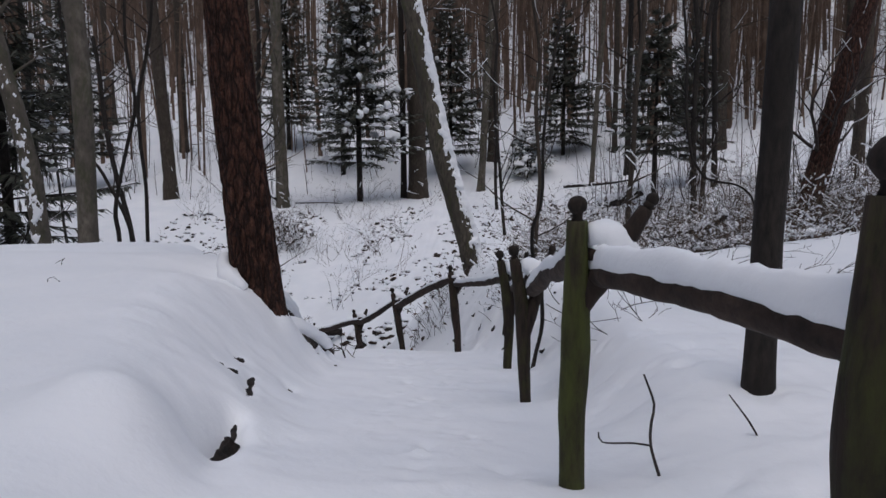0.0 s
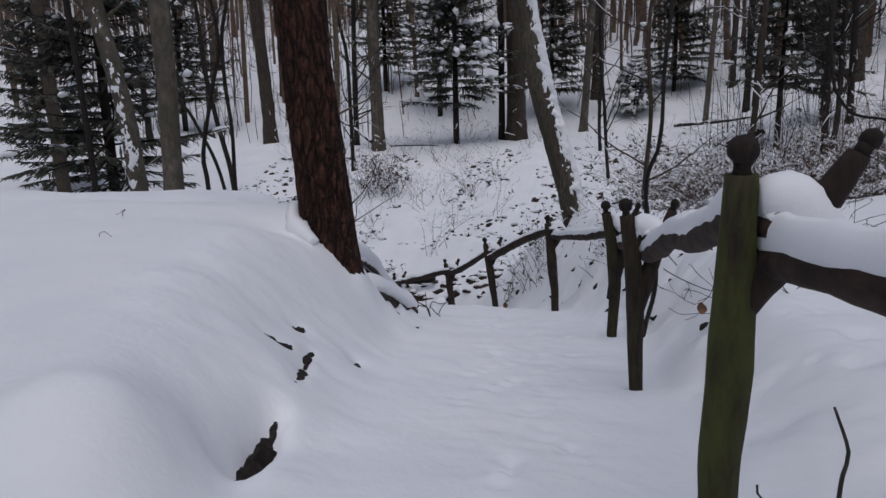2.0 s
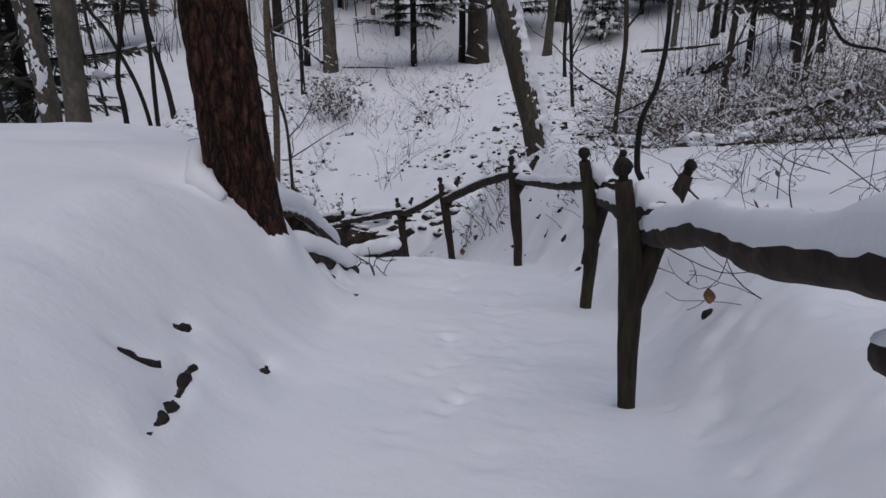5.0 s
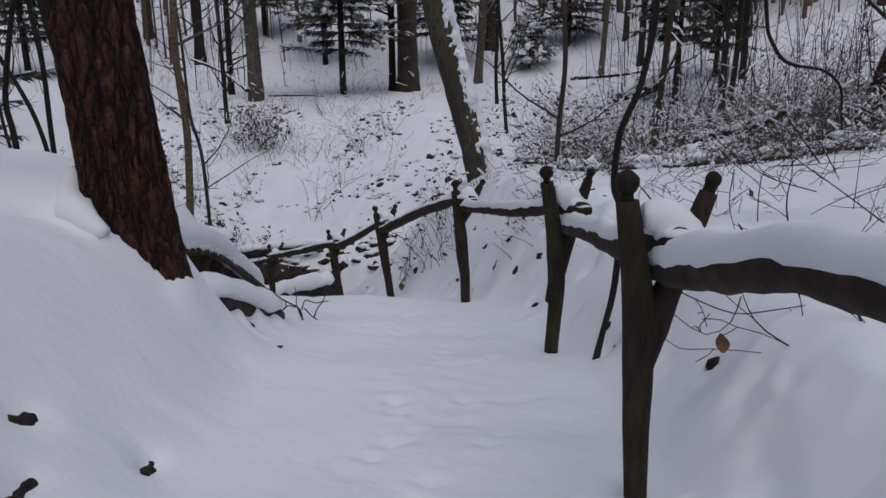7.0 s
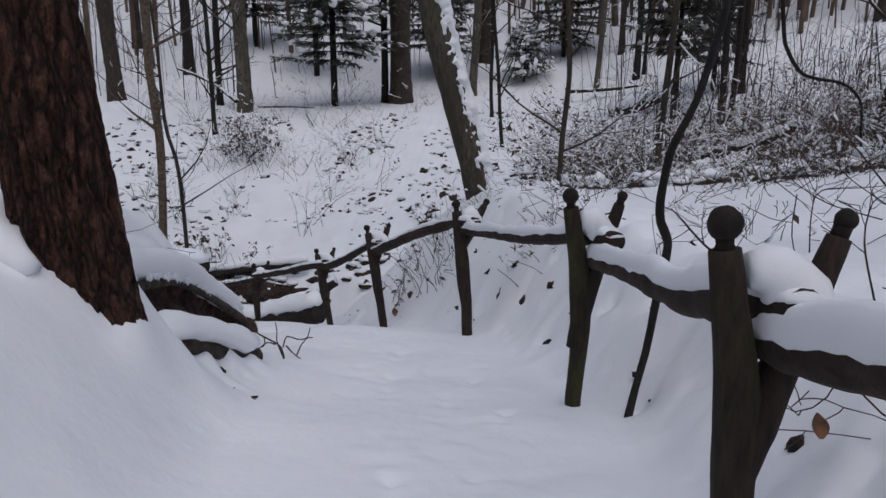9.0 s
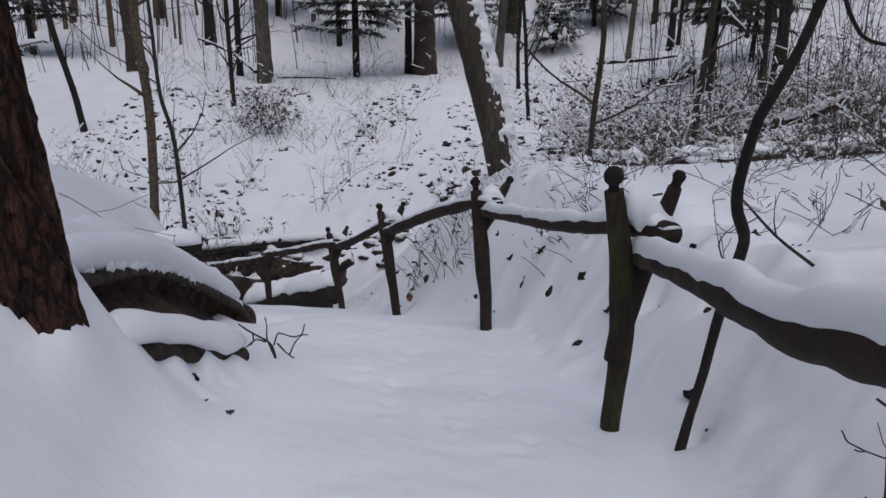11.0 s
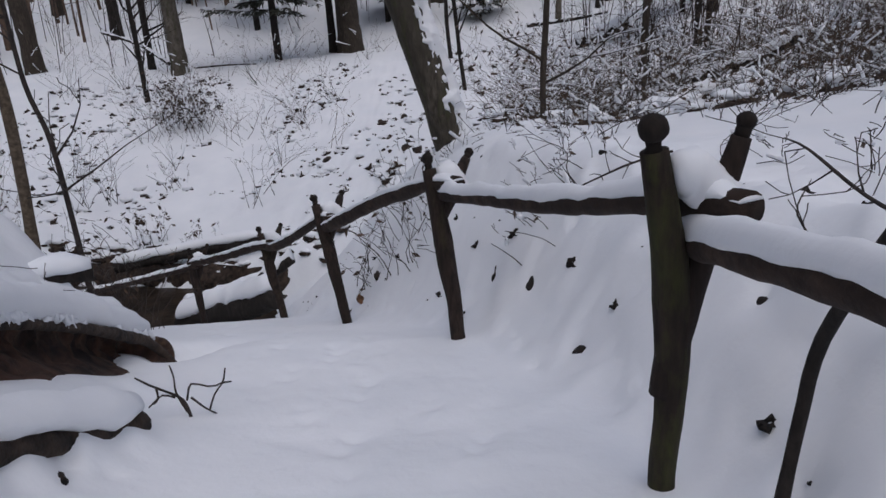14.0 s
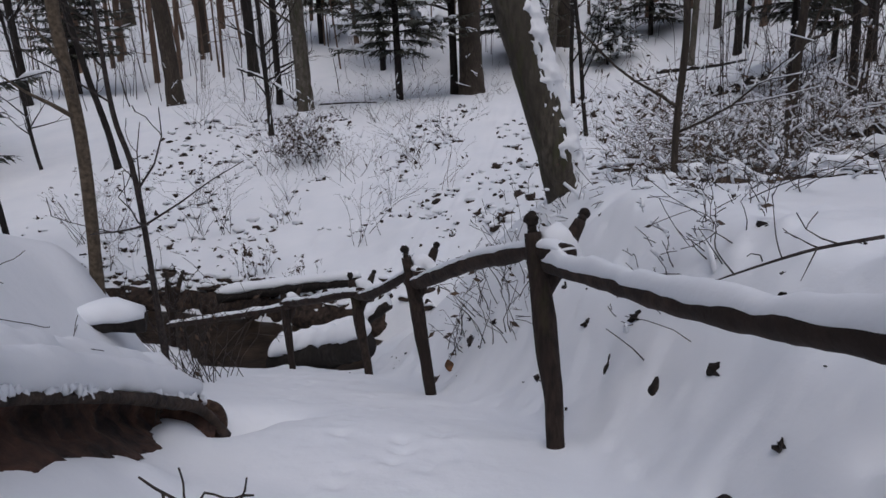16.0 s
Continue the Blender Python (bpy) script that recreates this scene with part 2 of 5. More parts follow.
class Soup:
    """Points and faces gathered into one mesh."""

    def __init__(self):
        self.v, self.f = [], []

    def mesh(self, name):
        me = bpy.data.meshes.new(name)
        me.from_pydata(self.v, [], self.f)
        me.update()
        return me

    def tube(self, pts, radii, sides=8, rough=0.0, cap=True, seed=0.0):
        """A tube along the points with its own radius at each; rough: unevenness of its skin."""
        pts = [Vector(p) for p in pts]
        n0 = len(self.v)
        side = None
        for i, p in enumerate(pts):
            d = (pts[min(i + 1, len(pts) - 1)] - pts[max(i - 1, 0)]).normalized()
            if side is None:
                side = d.orthogonal().normalized()
            side = (side - d * side.dot(d)).normalized()
            up = d.cross(side)
            for k in range(sides):
                a = 2 * math.pi * k / sides
                w = side * math.cos(a) + up * math.sin(a)
                r = radii[i]
                if rough:
                    q = p + w * r
                    r *= 1 + rough * noise.noise(Vector((q.x * 9 + seed, q.y * 9, q.z * 2.5))) + 0.6 * rough * noise.noise(Vector((q.x * 25, q.y * 25 + seed, q.z * 7)))
                self.v.append(tuple(p + w * r))
        for i in range(len(pts) - 1):
            for k in range(sides):
                a, b = n0 + i * sides + k, n0 + i * sides + (k + 1) % sides
                self.f.append((a, b, b + sides, a + sides))
        if cap:
            self.f.append(tuple(range(n0 + sides - 1, n0 - 1, -1)))
            self.f.append(tuple(range(len(self.v) - sides, len(self.v))))
        return self

    def ball(self, c, r, squash=1.0, lump=0.15, rings=5, sides=8, seed=0.0):
        """A lumpy, flattened ball."""
        c = Vector(c)
        rx, ry = r if isinstance(r, tuple) else (r, r)
        rz = min(rx, ry) * squash
        n0 = len(self.v)
        for i in range(rings + 1):
            th = math.pi * (i / rings * 0.94 + 0.03)
            for k in range(sides):
                a = 2 * math.pi * k / sides
                w = Vector((math.sin(th) * math.cos(a), math.sin(th) * math.sin(a), math.cos(th)))
                g = 1 + lump * noise.noise(w * 1.7 + c * 3.1 + Vector((seed, 0, 0))) * 2
                self.v.append((c.x + w.x * rx * g, c.y + w.y * ry * g, c.z + w.z * rz * g))
        for i in range(rings):
            for k in range(sides):
                a, b = n0 + i * sides + k, n0 + i * sides + (k + 1) % sides
                self.f.append((a, a + sides, b + sides, b))
        self.f.append(tuple(n0 + k for k in range(sides)))
        self.f.append(tuple(n0 + rings * sides + k for k in range(sides - 1, -1, -1)))
        return self


def curve_points(knots, step=0.08):
    """A rounded line through the knots."""
    ks = [Vector(k) for k in knots]
    ks = [2 * ks[0] - ks[1]] + ks + [2 * ks[-1] - ks[-2]]
    out = []
    for a, b, c, d in zip(ks, ks[1:], ks[2:], ks[3:]):
        n = max(2, int((c - b).length / step))
        for i in range(n):
            u = i / n
            out.append(0.5 * (2 * b + (c - a) * u + (2 * a - 5 * b + 4 * c - d) * u * u + (3 * b - a - 3 * c + d) * u ** 3))
    out.append(ks[-2])
    return out


def lerp_list(values, n):
    """The values drawn out over n places."""
    return [float(np.interp(i / (n - 1), np.linspace(0, 1, len(values)), values)) for i in range(n)]


# ---- ground ----
#        place, radius and depth of hollows (or swellings) in the snow
DENTS = [(-1.78, 2.85, 0.5, -0.16), (-1.56, 3.36, 0.24, 0.2), (-1.57, 3.6, 0.2, 0.1), (-1.46, 3.1, 0.24, 0.14), (-1.36, 2.85, 0.26, 0.1), (-3.0, 6.75, 0.7, 0.2), (-2.5, 7.75, 0.2, -0.08), (-2.45, 8.05, 0.2, -0.09), (-2.41, 8.35, 0.2, -0.09), (-2.38, 8.65, 0.18, -0.06), 
         (-2.2, 7.83, 0.07, 0.05), (-2.92, 10.62, 0.3, 0.3), (-2.7, 10.75, 0.4, 0.14), (-2.66, 9.3, 0.2, -0.08), (-2.36, 7.12, 0.28, -0.12), (-2.36, 7.9, 0.16, -0.07), (-2.32, 8.2, 0.16, -0.08), (-2.28, 8.5, 0.14, -0.06), (-2.86, 10.33, 0.3, 0.16), (-2.37, 8.09, 0.09, 0.08), (-2.24, 8.17, 0.08, 0.06),
         (0.1, 10.2, 0.1, 0.06), (0.36, 7.62, 0.12, 0.1), (0.75, 6.0, 0.08, 0.025), (0.8, 5.8, 0.07, 0.02), (0.7, 5.7, 0.07, 0.02), (0.4, 8.9, 0.1, 0.07), (0.62, 8.5, 0.09, 0.06), (-0.3, 11.3, 0.1, 0.07)]


# slits and dark gaps in the snow: knots on the plan, half width
SLITS = [([(-1.63, 3.87), (-1.62, 3.7), (-1.6, 3.52), (-1.59, 3.32)], 0.085, "dark hollow of bare earth under a snow bulge"),
         ([(-2.13, 4.7), (-2.06, 4.74), (-1.99, 4.79)], 0.05, "dark gap in the snow of the bank"),
         ([(-2.2, 5.24), (-2.18, 5.29), (-2.15, 5.33)], 0.045, "dark gap in the snow of the bank"),
         ([(-1.96, 5.0), (-1.9, 4.78), (-1.83, 4.6), (-1.77, 4.44), (-1.71, 4.25)], 0.042, "long dark slit in the snow of the bank"),
         ([(-1.85, 5.55), (-1.83, 5.48), (-1.8, 5.4)], 0.05, "dark slit in the snow of the bank"),
         ([(-0.42, 10.78), (-0.46, 10.68)], 0.032, "dark gap in the snow beside the fence"),
         ([(-0.2, 10.28), (-0.23, 10.18)], 0.028, "dark gap in the snow beside the fence"),
         ([(-0.08, 9.33), (-0.05, 9.29), (-0.02, 9.24)], 0.032, "dark gap in the snow beside the fence"),
         ([(0.33, 9.8), (0.37, 9.77)], 0.026, "dark gap in the snow beside the fence"),
         ([(0.67, 6.4), (0.7, 6.37)], 0.036, "dark gap in the snow under a dead leaf"),
         ([(0.65, 5.95), (0.63, 5.84)], 0.016, "narrow slit in the snow beside the fence"),
         ([(0.6, 5.66), (0.59, 5.52)], 0.014, "narrow slit in the snow beside the fence"),
         ([(0.54, 5.3), (0.55, 5.24)], 0.02, "narrow slit in the snow beside the fence"),
         ([(0.42, 8.92), (0.38, 8.86)], 0.03, "dark gap in the snow beside the fence"),
         ([(-2.29, 7.95), (-2.34, 8.02)], 0.026, "dark gap in the snow at the foot of the bank"),
         ([(-2.29, 8.23), (-2.29, 8.29)], 0.018, "dark gap in the snow at the foot of the bank"),
         ([(0.62, 8.5), (0.56, 8.44)], 0.03, "dark gap in the snow beside the fence")]
for knots, half, label in SLITS:
    DENTS.append((*knots[len(knots) // 2], 2.6 * half + 0.1, 0.03))
    far = sum(math.dist(p, q) for p, q in zip(knots, knots[1:]))
    for k in range(int(far / 0.06) + 1):
        u = k * 0.06 / far * (len(knots) - 1)
        a, b = knots[min(int(u), len(knots) - 2)], knots[min(int(u), len(knots) - 2) + 1]
        f = u - min(int(u), len(knots) - 2)
        DENTS.append((a[0] + (b[0] - a[0]) * f, a[1] + (b[1] - a[1]) * f, 1.2 * half + 0.026, half * 0.7))


# footprints of earlier walkers, down the steps and back
rng = random.Random(21)
for side in (0.36, 0.56):
    y = 1.2
    k = 0
    while y < 15:
        x = fence_x(y) - path_width(y) * side + (0.11 if k % 2 else -0.11) + rng.uniform(-0.16, 0.16)
        turn = rng.uniform(-0.06, 0.06)
        deep = rng.uniform(0.014, 0.038)
        DENTS += [(x, y, rng.uniform(0.07, 0.1), deep), (x + turn, y + rng.uniform(0.1, 0.17), rng.uniform(0.06, 0.08), deep * rng.uniform(0.5, 1.2)), (x - turn, y - 0.12, 0.06, -0.5 * deep)]
        y += rng.uniform(0.22, 0.62)
        k += 1
# clods and gaps on the steep bank beside the fence
for k in range(800):
    y = rng.uniform(7.4, 15.5)
    x = fence_x(y) + 0.15 + rng.random() * (right_width(y) + 0.7)
    DENTS.append((x, y, rng.uniform(0.07, 0.22), rng.choice((-1, -1, 1)) * rng.uniform(0.005, 0.022)))
# soft wrinkles on the slope of the other bank
for k in range(160):
    y = rng.uniform(2.6, 7.4)
    x = fence_x(y) - path_width(y) - rng.uniform(0.0, 1.5)
    DENTS.append((x, y, rng.uniform(0.08, 0.24), rng.choice((-1, 1)) * rng.uniform(0.003, 0.012)))
for k in range(300):
    y = rng.uniform(4.6, 15)
    x = fence_x(y) + 0.2 + rng.random() * (right_width(y) + 0.5)
    DENTS.append((x, y, rng.uniform(0.03, 0.055), rng.uniform(0.012, 0.035)))
DENTS = [(*row, land(row[0], row[1])) for row in DENTS]
HOLLOWS = {}
for row in DENTS:
    reach = 2 * row[2]
    for i in range(math.floor((row[0] - reach) * 2), math.floor((row[0] + reach) * 2) + 1):
        for j in range(math.floor((row[1] - reach) * 2), math.floor((row[1] + reach) * 2) + 1):
            HOLLOWS.setdefault((i, j), []).append(row)


def lumps(x, y):
    """Small unevenness of the snow."""
    v = Vector((x, y, 0))
    if y < 18:
        v.z = 0.8 * land(x, y)
    z = 0.05 * noise.noise(v * 0.7) + 0.02 * noise.noise(v * 2.1 + Vector((5, 0, 0)))
    if y < 18:
        xf = fence_x(y)
        u = xf - x
        w = path_width(y)
        on = ease((u + 0.1) / 0.3) * ease((w - u) / 0.4) * ease((y - 0.5) / 1.5)
        if on > 0:
            # steps hidden under the snow, and trodden footprints
            s = (y + 0.1 * x + 0.12 * noise.noise(v * 1.1)) / 0.72
            z += on * 0.011 * math.sin(2 * math.pi * s) * (0.5 + noise.noise(v * 0.9 + Vector((7, 1, 0))))
            z += on * (0.009 * noise.noise(v * 2.7 + Vector((0, 9, 0))) + 0.004 * noise.noise(v * 9.5) - 0.03 * max(0.0, noise.noise(v * 4.5 + Vector((3, 3, 3))) - 0.25))
        off = ease((x - xf - 0.1) / 0.4)
        if off > 0 and x < 9:
            steep = ease(1.6 - abs(x - xf - 0.7))
            z += off * (0.025 + 0.015 * steep) * noise.noise(v * 1.9) + off * (0.008 + 0.010 * steep) * noise.noise(v * 5.5) + off * steep * 0.010 * noise.noise(v * 11)
            pit = noise.noise(v * 4.3 + Vector((8, 2, 0)))
            z -= off * steep * 0.09 * max(0.0, pit - 0.36)
        left = ease((u - w + 0.2) / 0.5) * ease((w + 1.6 - u) / 0.8)
        if left > 0:
            z += left * (0.04 * noise.noise(v * 1.5 + Vector((0, 0, 4))) + 0.012 * noise.noise(v * 4.2) - 0.07 * max(0.0, noise.noise(v * 3.1 + Vector((1, 6, 0))) - 0.42))
    elif y < 60:
        z += 0.09 * noise.noise(v * 1.2) + 0.06 * noise.noise(v * 2.7) + 0.03 * noise.noise(v * 6)
    near = HOLLOWS.get((math.floor(x * 2), math.floor(y * 2)), ())
    h = land(x, y) if near else 0
    for dx, dy, r, d, dh in near:
        q = ((x - dx) ** 2 + (y - dy) ** 2 + (h - dh) ** 2) / (r * r)
        if q < 4:
            z -= d * math.exp(-2 * q)
    return z


def ground_z(x, y):
    return land(x, y) + lumps(x, y)


def spread(lo, fine_lo, fine_hi, hi, step, grow):
    out = list(np.arange(fine_lo, fine_hi, step))
    s, v = step, out[-1]
    while v < hi:
        s *= grow
        v += s
        out.append(v)
    s, v = step, out[0]
    head = []
    while v > lo:
        s *= grow
        v -= s
        head.append(v)
    return head[::-1] + out


def build_ground():
    xs = spread(-500, -3.6, 1.9, 500, 0.032, 1.03)
    ys = spread(-300, 1.6, 12.0, 24, 0.034, 1.018)
    s, v = ys[-1] - ys[-2], ys[-1]
    while v < 700:
        s *= 1.03
        v += s
        ys.append(v)
    verts = [(x, y, ground_z(x, y)) for y in ys for x in xs]
    n = len(xs)
    faces = [(j * n + i, j * n + i + 1, j * n + n + i + 1, j * n + n + i) for j in range(len(ys) - 1) for i in range(n - 1)]
    me = bpy.data.meshes.new("ground")
    me.from_pydata(verts, [], faces)
    me.update()
    tagged(link("ground", me, SNOW), "snow-covered woodland ground with trodden path and gully", "ground", kind="structure")


build_ground()

# ---- creek ----
def build_creek():
    s = Soup()
    xs = np.linspace(-40, 30, 71)
    for x in xs:
        for k in (-1.9, 0, 1.3):
            s.v.append((x, creek_y(x) + k, -4.52))
    for i in range(70):
        for k in range(2):
            a = i * 3 + k
            s.f.append((a, a + 3, a + 4, a + 1))
    tagged(link("water", s.mesh("water"), WATER), "dark shallow creek water between snowy banks", "creek", kind="structure")


build_creek()


def creek_bank():
    """The washed-out earth face of the far bank."""
    s = Soup()
    xs = np.arange(-16, 0, 0.12)
    for x in xs:
        for j in range(7):
            q = j / 6
            v = Vector((x, creek_y(x) + 0.86 + 0.12 * q - 0.1 * math.sin(math.pi * q), -4.62 + 0.62 * q))
            s.v.append(tuple(v + Vector((0.05 * noise.noise(v * 5), 0.12 * noise.noise(v * 2.2) + 0.05 * noise.noise(v * 8), 0.05 * noise.noise(v * 3)))))
    for i in range(len(xs) - 1):
        for j in range(6):
            a = i * 7 + j
            s.f.append((a, a + 7, a + 8, a + 1))
    tagged(link("earth_bank", s.mesh("earth_bank"), EARTH), "brown washed-out earth face of the creek bank", "earth bank", kind="structure")


creek_bank()

# ---- fence ----
fence = thing("fence", (0, 0, 0), "rustic wooden fence of forked posts and bent rails", "fence")
#          base                     top                       radius
POSTS = [((0.74, 1.45, 0.06), (0.77, 1.47, 1.50), 0.062),
         ((0.29, 3.05, -0.03), (0.295, 3.01, 1.31), 0.056),
         ((0.14, 5.54, -0.50), (0.04, 5.62, 0.78), 0.056),
         ((0.00, 7.88, -0.96), (-0.10, 7.81, 0.46), 0.058),
         ((-0.75, 10.13, -1.39), (-0.89, 10.41, -0.09), 0.062),
         ((-1.88, 12.12, -2.08), (-2.17, 12.62, -0.86), 0.06),
         ((-3.02, 13.92, -2.80), (-3.33, 14.44, -1.67), 0.058),
         ((-4.90, 15.98, -3.74), (-4.92, 15.96, -2.38), 0.058),
         ((-8.05, 17.75, -4.2), (-7.92, 17.68, -2.75), 0.062)]


FORKS = (0.6, 0.6, 0.34, 0.3, 0.62, 0.58, 0.55, 0.55, 0.5)
KNEE = (0.0, 0.0, 0.025, 0.05, 0.02, 0.02, 0.01, 0.0, 0.0)


def outward(i):
    a, b = Vector(POSTS[max(0, i - 1)][0]), Vector(POSTS[min(len(POSTS) - 1, i + 1)][0])
    d = b - a
    return Vector((d.y, -d.x, 0)).normalized()


def build_post(i, base, top, r):
    base, top = Vector(base), Vector(top)
    ax = top - base
    h = ax.length
    random.seed(40 + i)
    out = outward(i)
    wob = [base - ax * 0.15] + [base + ax * u + Vector((random.uniform(-1, 1), random.uniform(-1, 1), 0)) * 0.008 + out * KNEE[i] * math.sin(math.pi * u) for u in (0.02, 0.25, 0.45, 0.65)] + [base + ax * ((h - 2.0 * r) / h)]
    pts = curve_points(wob, 0.05)
    rad = lerp_list([r * 1.05, r * 1.0, r * 1.05, r * 1.2, r * 1.0, r * 0.76] if i < 2 else [r * 0.86, r * 0.84, r * 0.88, r * 1.05, r * 1.12, r * 0.95, r * 0.76], len(pts))
    mat = GREEN_POST if i == 1 else MOSSY_POST if i < 4 else POST_WOOD
    s = Soup().tube(pts, rad, 14, 0.12, seed=i * 3.0)
    post = link("post", s.mesh("post"), mat, fence, "mossy green forked post" if i == 1 else "")
    ball = Soup()
    ball.ball(top - ax.normalized() * r * 0.8, r * (0.76 if i == 1 else 0.82 if i < 4 else 0.66), 1.0, 0.04 if i < 4 else 0.2, 10, 16)
    ball.tube([top - ax.normalized() * r * 2.3, top - ax.normalized() * r * 1.75, top - ax.normalized() * r * 1.4], [r * 0.6, r * 0.4, r * 0.44], 12)
    link("finial", ball.mesh("finial"), WET_WOOD, post)
    # the second arm of the fork
    end = top + out * 0.30 + Vector((0, 0, random.uniform(-0.10, -0.05)))
    fork = FORKS[i]
    arm = curve_points([base + ax * fork, base + ax * (fork + 0.33 * (0.93 - fork)) + out * 0.08, base + ax * (fork + 0.68 * (0.93 - fork)) + out * 0.19, end], 0.04)
    s = Soup().tube(arm, lerp_list([r * 0.7, r * 1.08, r * 0.82, r * 0.56], len(arm)), 12, 0.12, seed=i * 5.0)
    arm_ob = link("fork_arm", s.mesh("fork_arm"), POST_WOOD, fence)
    tip = (arm[-1] - arm[-3]).normalized()
    b2 = Soup().ball(end + tip * r * 0.85, r * 0.54, 1.0, 0.06, 8, 12)
    b2.tube([end - tip * 0.01, end + tip * r * 0.6], [r * 0.42, r * 0.42], 10)
    link("finial", b2.mesh("finial"), WET_WOOD, arm_ob)
    if i == 8:
        strut = [base + Vector((0.3, -0.2, -0.2)), base + Vector((0.34, -0.2, 0.2)), base + Vector((0.38, -0.22, 0.62))]
        link("brace", Soup().tube(strut, [0.075, 0.07, 0.065], 10, 0.12).mesh("brace"), POST_WOOD, fence)
    # snow heaped in the fork
    if 0 < i < 8:
        foot = base + ax * 0.80
        lie = [foot + out * u + Vector((0, 0, h)) for u, h in ((0.05, 0.09), (0.11, 0.09), (0.17, 0.04), (0.22, -0.02), (0.27, -0.07))]
        lie = curve_points(lie, 0.02)
        s = Soup().tube(lie, [q * (1 + 0.25 * noise.noise(p * 9)) for q, p in zip(lerp_list([0.05, 0.085, 0.09, 0.075, 0.04], len(lie)), lie)], 16, 0.25, seed=i)
        link("snow_mound", s.mesh("snow_mound"), SNOW, fence, "snow heaped in the fork of a post")


for i, (b, t, r) in enumerate(POSTS):
    build_post(i, b, t, r)


#        line of the rail, radii along it
RAILS = [([(0.88, 1.1, 1.03), (0.76, 1.6, 1.05), (0.62, 2.2, 1.03), (0.46, 2.7, 1.0), (0.40, 3.0, 0.96), (0.37, 3.3, 0.88), (0.36, 3.46, 0.84)], [0.062, 0.058, 0.056, 0.055, 0.045]),
         ([(0.41, 2.98, 1.05), (0.37, 3.25, 1.03), (0.345, 3.6, 0.95), (0.31, 4.1, 0.80), (0.29, 4.38, 0.75), (0.265, 4.7, 0.69), (0.24, 5.0, 0.59), (0.205, 5.43, 0.455), (0.19, 5.65, 0.40), (0.19, 5.78, 0.38)], [0.055, 0.058, 0.056, 0.054, 0.05, 0.052, 0.058, 0.056, 0.05]),
         ([(0.22, 5.5, 0.54), (0.19, 5.75, 0.47), (0.17, 6.1, 0.37), (0.155, 6.33, 0.305), (0.13, 6.77, 0.235), (0.105, 7.15, 0.165), (0.08, 7.46, 0.105), (0.06, 7.85, 0.02), (0.05, 8.0, -0.01)], [0.06, 0.064, 0.06, 0.052, 0.05, 0.046]),
         ([(0.16, 7.68, 0.18), (0.04, 7.95, 0.145), (-0.10, 8.33, 0.045), (-0.30, 8.9, -0.10), (-0.55, 9.65, -0.245), (-0.70, 10.06, -0.33), (-0.85, 10.5, -0.41)], [0.055, 0.05, 0.046, 0.045, 0.045]),
         ([(-0.68, 10.15, -0.27), (-0.90, 10.48, -0.335), (-1.05, 10.74, -0.435), (-1.28, 11.15, -0.585), (-1.55, 11.62, -0.79), (-1.84, 12.12, -1.02), (-2.0, 12.41, -1.15), (-2.1, 12.55, -1.2)], [0.055, 0.062, 0.066, 0.068, 0.06]),
         ([(-1.95, 12.35, -1.05), (-2.1, 12.6, -1.12), (-2.3, 12.88, -1.27), (-2.6, 13.35, -1.52), (-2.96, 13.92, -1.79), (-3.23, 14.34, -1.93), (-3.35, 14.5, -1.98)], [0.05, 0.05, 0.06, 0.066, 0.06]),
         ([(-3.1, 14.15, -1.84), (-3.43, 14.48, -1.97), (-4.06, 15.12, -2.27), (-4.73, 15.8, -2.56), (-4.95, 16.0, -2.64)], [0.06, 0.066, 0.066, 0.06]),
         ([(-4.75, 15.85, -2.62), (-5.1, 16.08, -2.76), (-5.63, 16.38, -2.94), (-6.35, 16.78, -3.18), (-7.16, 17.23, -3.44), (-8.05, 17.72, -3.72)], [0.055, 0.06, 0.066, 0.066, 0.06])]


def build_rail(i, knots, radii):
    deep = (0.11, 0.098, 0.09, 0.066, 0.045, 0.04, 0.045, 0.05)[i]
    pts = curve_points(knots, 0.05)
    rad = lerp_list(radii, len(pts))
    rail = link("rail", Soup().tube(pts, rad, 14, 0.14, seed=i * 7.0).mesh("rail"), RAIL_WOOD, fence)
    # the snow that lies along it
    s = Soup()
    n0 = 0
    prof = [(-1.0, 0.35), (-1.12, 0.75), (-0.98, 1.4), (-0.55, 1.9), (0.0, 2.1), (0.55, 1.9), (0.98, 1.4), (1.12, 0.75), (1.0, 0.35)]
    n = len(pts)
    for k, p in enumerate(pts):
        t = (pts[min(k + 1, n - 1)] - pts[max(k - 1, 0)]).normalized()
        w = Vector((t.y, -t.x, 0)).normalized()
        end = ease(min(k, n - 1 - k) / 3)
        low = 0.22 * noise.noise(p * 6 + Vector((9, 0, 0)))
        g = 1.05 + 0.45 * noise.noise(p * 2.6) + 0.2 * noise.noise(p * 9.0)
        for (x, y) in prof:
            rr = rad[k]
            s.v.append(tuple(p + w * x * rr * (0.82 + 0.12 * noise.noise(p * 7 + Vector((x, 0, 0)))) + Vector((0, 0, rr * 0.4 + (y - 0.4) * deep / 1.7 * g * (0.25 + 0.75 * end) + (rr * low if y < 1 else 0)))))
    m = len(prof)
    for k in range(n - 1):
        for j in range(m - 1):
            a_ = k * m + j
            s.f.append((a_, a_ + 1, a_ + m + 1, a_ + m))
        s.f.append((k * m + m - 1, k * m, k * m + m, k * m + m + m - 1))
    s.f.append(tuple(range(m - 1, -1, -1)))
    s.f.append(tuple(range((n - 1) * m, n * m)))
    link("snow_cap", s.mesh("snow_cap"), SNOW, rail, "thick cap of snow along the rail")


